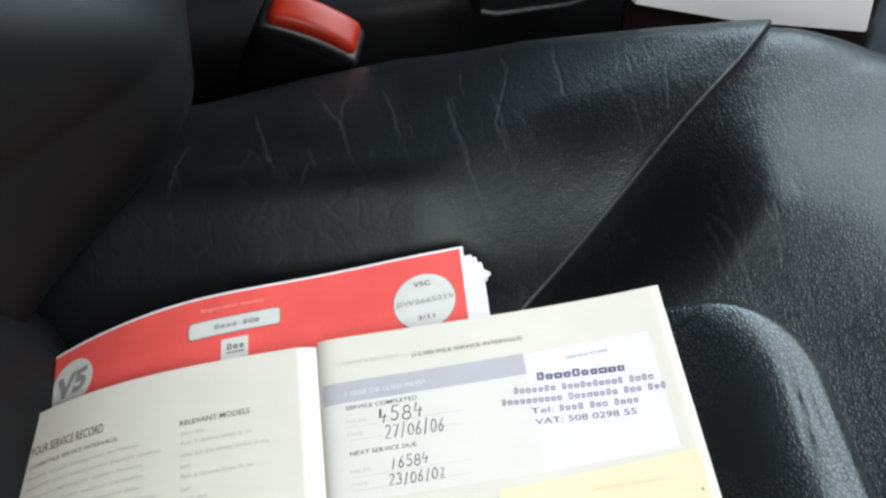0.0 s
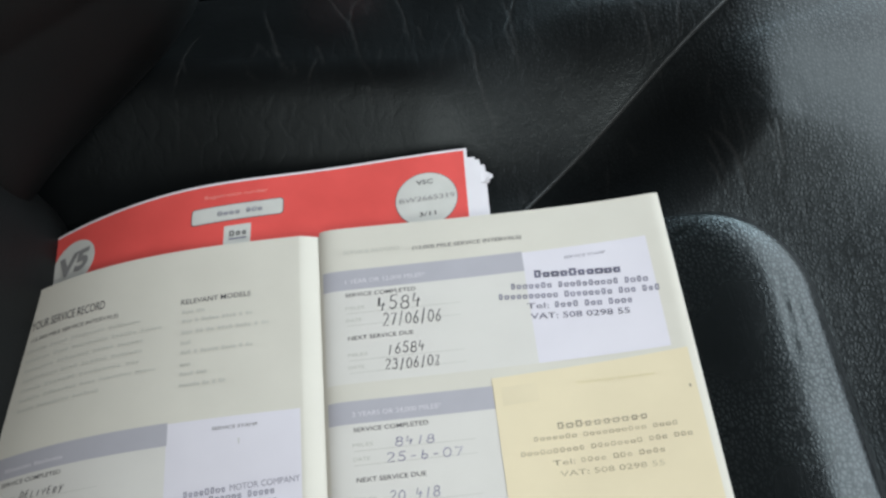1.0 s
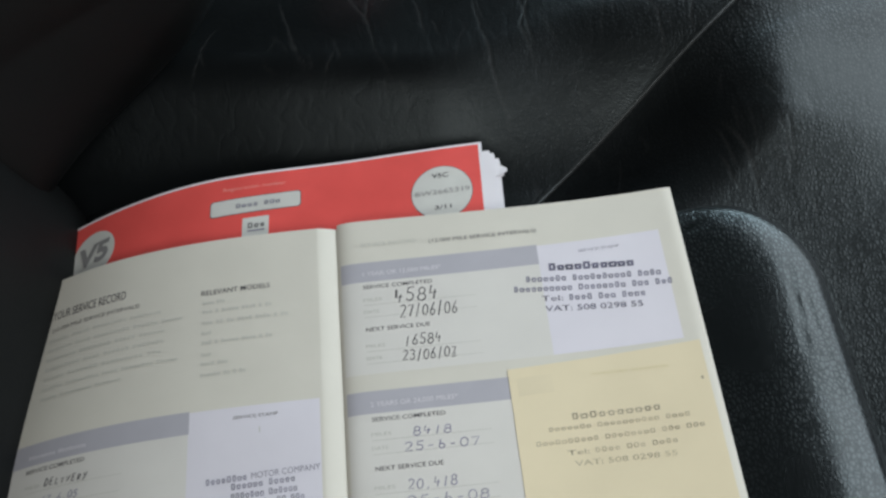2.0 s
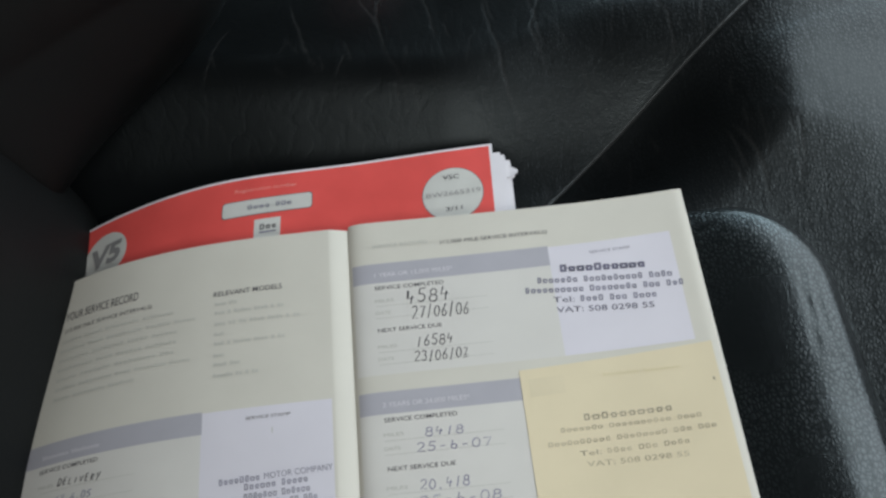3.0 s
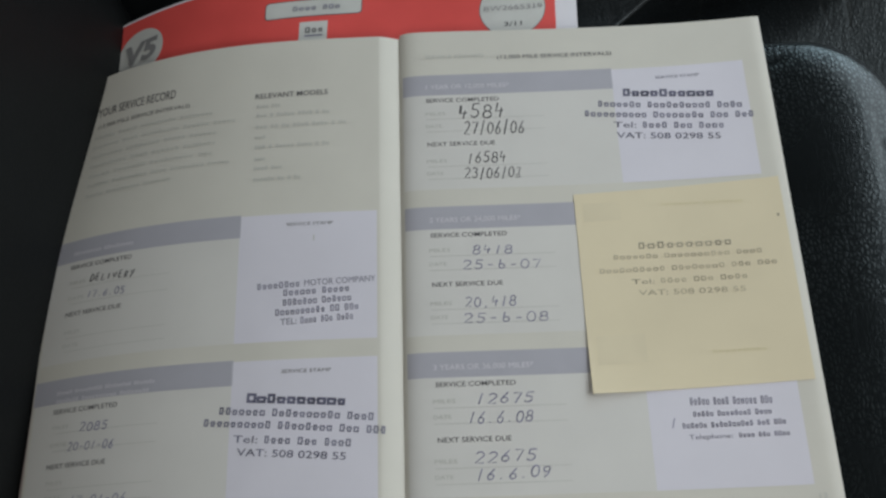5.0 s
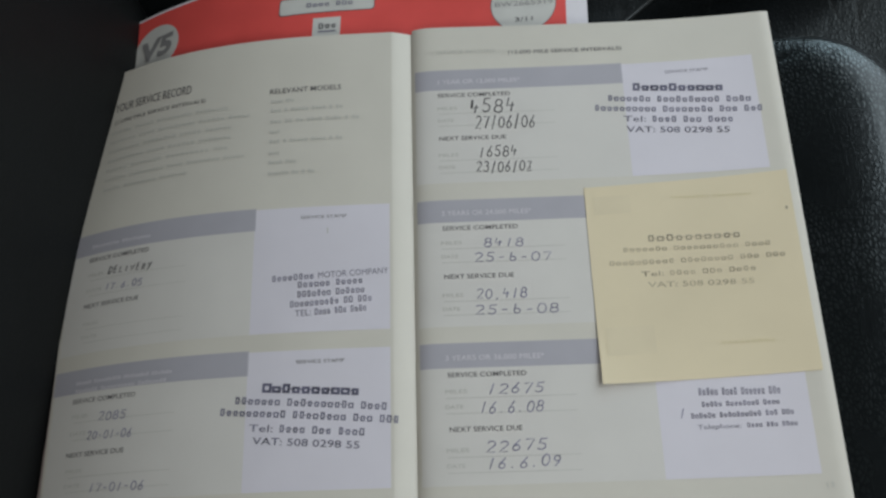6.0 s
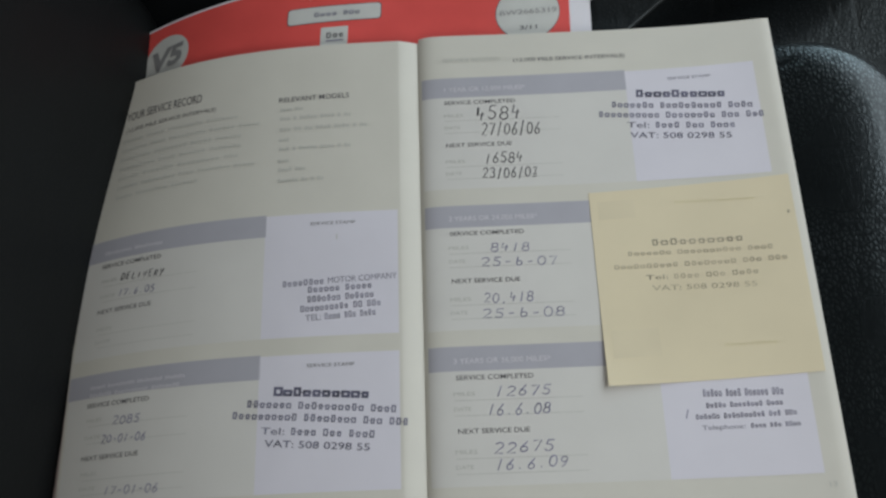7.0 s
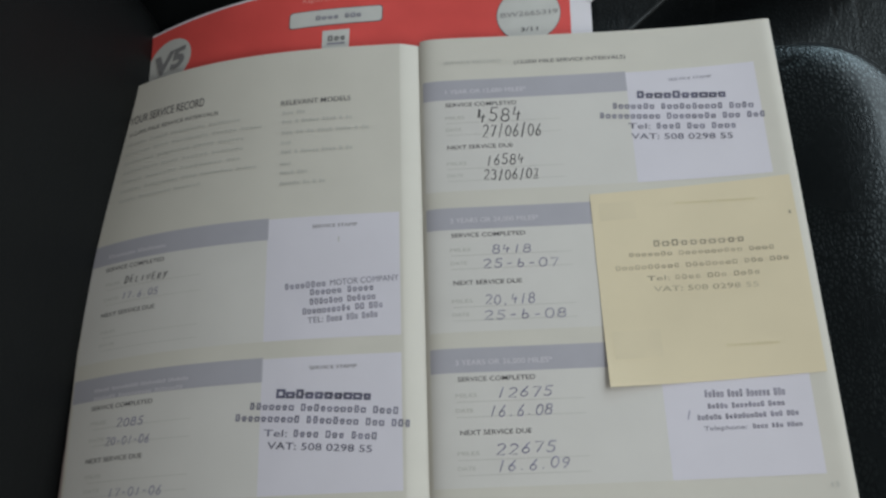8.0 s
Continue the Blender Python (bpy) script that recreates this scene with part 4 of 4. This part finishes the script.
def sticky_note():
    n = empty("sticky_note", (0.103, -0.11, 0.45), "yellow sticky note with a faded ink stamp on the booklet", "sticky note")
    def lay(points, lift):
        p = np.asarray(points, float)
        a, b = p[..., 0] / 76.0, p[..., 1] / 76.0
        x = 64.7 + 75.9 * a + 0.5 * b
        v = 72.7 - 2.6 * a + 76.6 * b + 0.7 * a * b
        out = on_sheet(np.stack([x, v], -1), lift + 0.00025)
        out[..., 2] += 0.0018 * np.maximum(0, 1 - a * 2.2) ** 2 * np.maximum(0, b - 0.55) ** 2 / 0.2
        return out
    note = n
    n = leaf("paper", 0.0, 76.0, 0.0, 76.0, 0.0, YELLOW, n, 0.0001, lay=lay)
    for counts, x0, v0, x1, v1, cap, ink in (((10,), 21.3, 23.6, 56.0, 24.8, 2.5, STAMP_NOTE), ((7, 10, 4), 12.0, 27.0, 66.0, 28.9, 1.6, STAMP_FADE), ((10, 8, 3, 3), 6.5, 32.0, 70.5, 33.6, 1.7, STAMP_FADE), ((4, 3, 4), 28.0, 37.2, 59.5, 38.0, 1.8, STAMP_FADE)):
        bars("stamp_line", counts, x0, v0, x1, v1, cap, ink, n, lay, 0.0001)
    lettering("stamp_line", "Tel:", 18.0, 37.0, 26.2, 37.2, 1.9, STAMP_NOTE, n, lay, 0.0001)
    lettering("stamp_line", "VAT: 508 0298 55", 20.0, 41.3, 58.0, 42.8, 2.0, STAMP_FADE, n, lay, 0.0001)
    bars("offset_mark", (9, 9), 32.0, 7.0, 62.0, 8.5, 0.8, YELLOW_DARK, n, lay, 0.0001)
    bars("offset_mark", (9,), 43.0, 64.0, 62.0, 64.5, 0.9, YELLOW_DARK, n, lay, 0.0001)
    patch("offset_mark", 3.0, 17.0, 4.2, 11.6, 0.00008, YELLOW_SHADE, n, lay=lay)
    patch("offset_mark", 3.0, 20.5, 55.5, 66.0, 0.00008, YELLOW_SHADE, n, lay=lay)
    patch("speck", 73.2, 73.9, 14.6, 15.8, 0.0001, STAMP_NOTE, n, lay=lay)
    return note


STAMP_FADE = plain("very_faded_stamp_ink", (0.42, 0.38, 0.27), 0.6, spread=0.3, size=160)
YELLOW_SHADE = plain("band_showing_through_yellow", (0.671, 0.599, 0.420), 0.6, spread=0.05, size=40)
YELLOW_DARK = plain("offset_print_on_yellow", (0.62, 0.56, 0.33), 0.6)
sticky_note()


def document_lay(points, lift):
    """Plan of the registration document under the booklet: x along its top edge, v below that edge, in millimetres."""
    p = np.asarray(points, float)
    x = p[..., 0] - 0.035 * p[..., 1]
    v = p[..., 1] - 0.04 * (p[..., 0] - 66.5) - 42.0 + 0.0006 * np.maximum(-50.0 - p[..., 0], 0) ** 2
    q = np.stack([x, v], -1) / 1000
    z = lie(np.minimum(q[..., 0], 0.11))
    z = z - 0.0078 - 0.0006 * np.cos(q[..., 0] * 60)
    return np.stack([q[..., 0], -q[..., 1], z + lift], -1)


def document():
    d = empty("registration_document", (-0.03, 0.0, 0.43), "folded vehicle registration document with a red header under the booklet", "document")
    L = document_lay
    thing = d
    front = leaf("front_sheet", -138.0, 67.5, -1.0, 150.0, 0.0, WHITE, d, 0.00015, "white sheet with red printed header", lay=L)
    for k in range(5):
        leaf("inner_sheet", -136.0, 71.0 + 1.1 * k + (0.8 if k % 2 else 0), 4.0 + 1.3 * k, 150.0, -0.0005 - 0.0005 * k, WHITE, thing, 0.0002, lay=L)
    def torn(points, lift):
        p = np.array(points, float)
        w = np.clip((p[..., 0] - 70.0) / 8.0, 0, 1)
        p[..., 1] = 12.5 + (p[..., 1] - 12.5) * (1 - 0.75 * w ** 2) + 2.4 * w
        return L(p, lift)
    for k in range(2):
        leaf("folded_corner", 71.0, 78.2 - 1.4 * k, 9.5 + 2.5 * k, 17.5 + 1.5 * k, -0.0011 - 0.0008 * k, WHITE, thing, 0.0002, "crumpled white corner", lay=torn, curl=lambda x, v: 0.0003 * np.sin((x - 70) / 2.3 + v / 5) * smooth01((x - 70) / 5))
    d = front
    patch("red_header", -138.0, 66.0, 0.2, 60.0, 0.0001, REDPAPER, d, "red printed header", lay=L)
    lettering("printed_line", "Registration number", -51.0, 7.2, -22.5, 7.4, 1.9, SALMON, d, L, 0.0002)

    def disc(name, cx, cv, rx, ry, lift, mat, label=""):
        a = np.linspace(0, 2 * math.pi, 48, endpoint=False)
        rings = [np.stack([cx + k * rx * np.cos(a), cv + k * ry * np.sin(a)], -1) for k in np.linspace(0.002, 1, 10)]
        return under(d, link(name, grid_mesh(name, L(np.array(rings), lift), True), mat, None, label))

    def plate(name, x0, x1, v0, v1, r, lift, mat, label=""):
        ring = rounded([(x0, v0), (x1, v0), (x1, v1), (x0, v1)], 0.0, r, 6, 8)
        bm = bmesh.new()
        bm.faces.new([bm.verts.new(p) for p in L(ring, lift)][::-1])
        bmesh.ops.triangulate(bm, faces=bm.faces)
        return under(d, part(name, bm, mat, None, label, smooth=False))

    disc("disc_outline", 48.0, 23.5, 13.9, 13.9, 0.00018, PRINT)
    disc("disc", 48.0, 23.5, 13.6, 13.6, 0.00024, GREYDISC, "pale grey printed disc")
    lettering("printed_line", "V5C", 43.8, 15.8, 51.3, 15.8, 2.4, PRINT, d, L, 0.0004, 0.015)
    lettering("printed_line", "BW2665319", 36.0, 24.4, 60.6, 24.5, 2.5, SERIAL, d, L, 0.0004)
    lettering("printed_line", "3/11", 44.4, 32.4, 51.8, 32.4, 2.1, PRINT, d, L, 0.0004, 0.01)
    plate("number_field_outline", -56.6, -15.4, 11.6, 20.2, 1.7, 0.00018, PRINT)
    plate("number_field", -56.2, -15.8, 12.0, 19.8, 1.5, 0.00024, GREYDISC, "pale rounded field")
    bars("printed_line", (4, 3), -45.0, 17.1, -24.5, 17.1, 2.2, STAMP_SOFT, d, L, 0.0004)
    patch("white_box", -41.4, -29.6, 22.9, 33.0, 0.00024, GREYDISC, d, lay=L)
    bars("dark_mark", (3,), -39.2, 28.6, -31.0, 28.4, 2.8, PRINT, d, L, 0.0004)
    patch("dark_mark", -39.0, -31.4, 29.6, 30.3, 0.0004, STAMP_SOFT, d, lay=L)
    disc("emblem_disc", -114.0, 18.3, 11.2, 11.6, 0.00035, GREYDISC, "pale grey disc")

    lettering("emblem_figures", "V5", -122.6, 23.4, -106.2, 22.6, 9.6, EMBLEM, d, L, 0.0007, 0.045, 0.16)
    return thing


document()
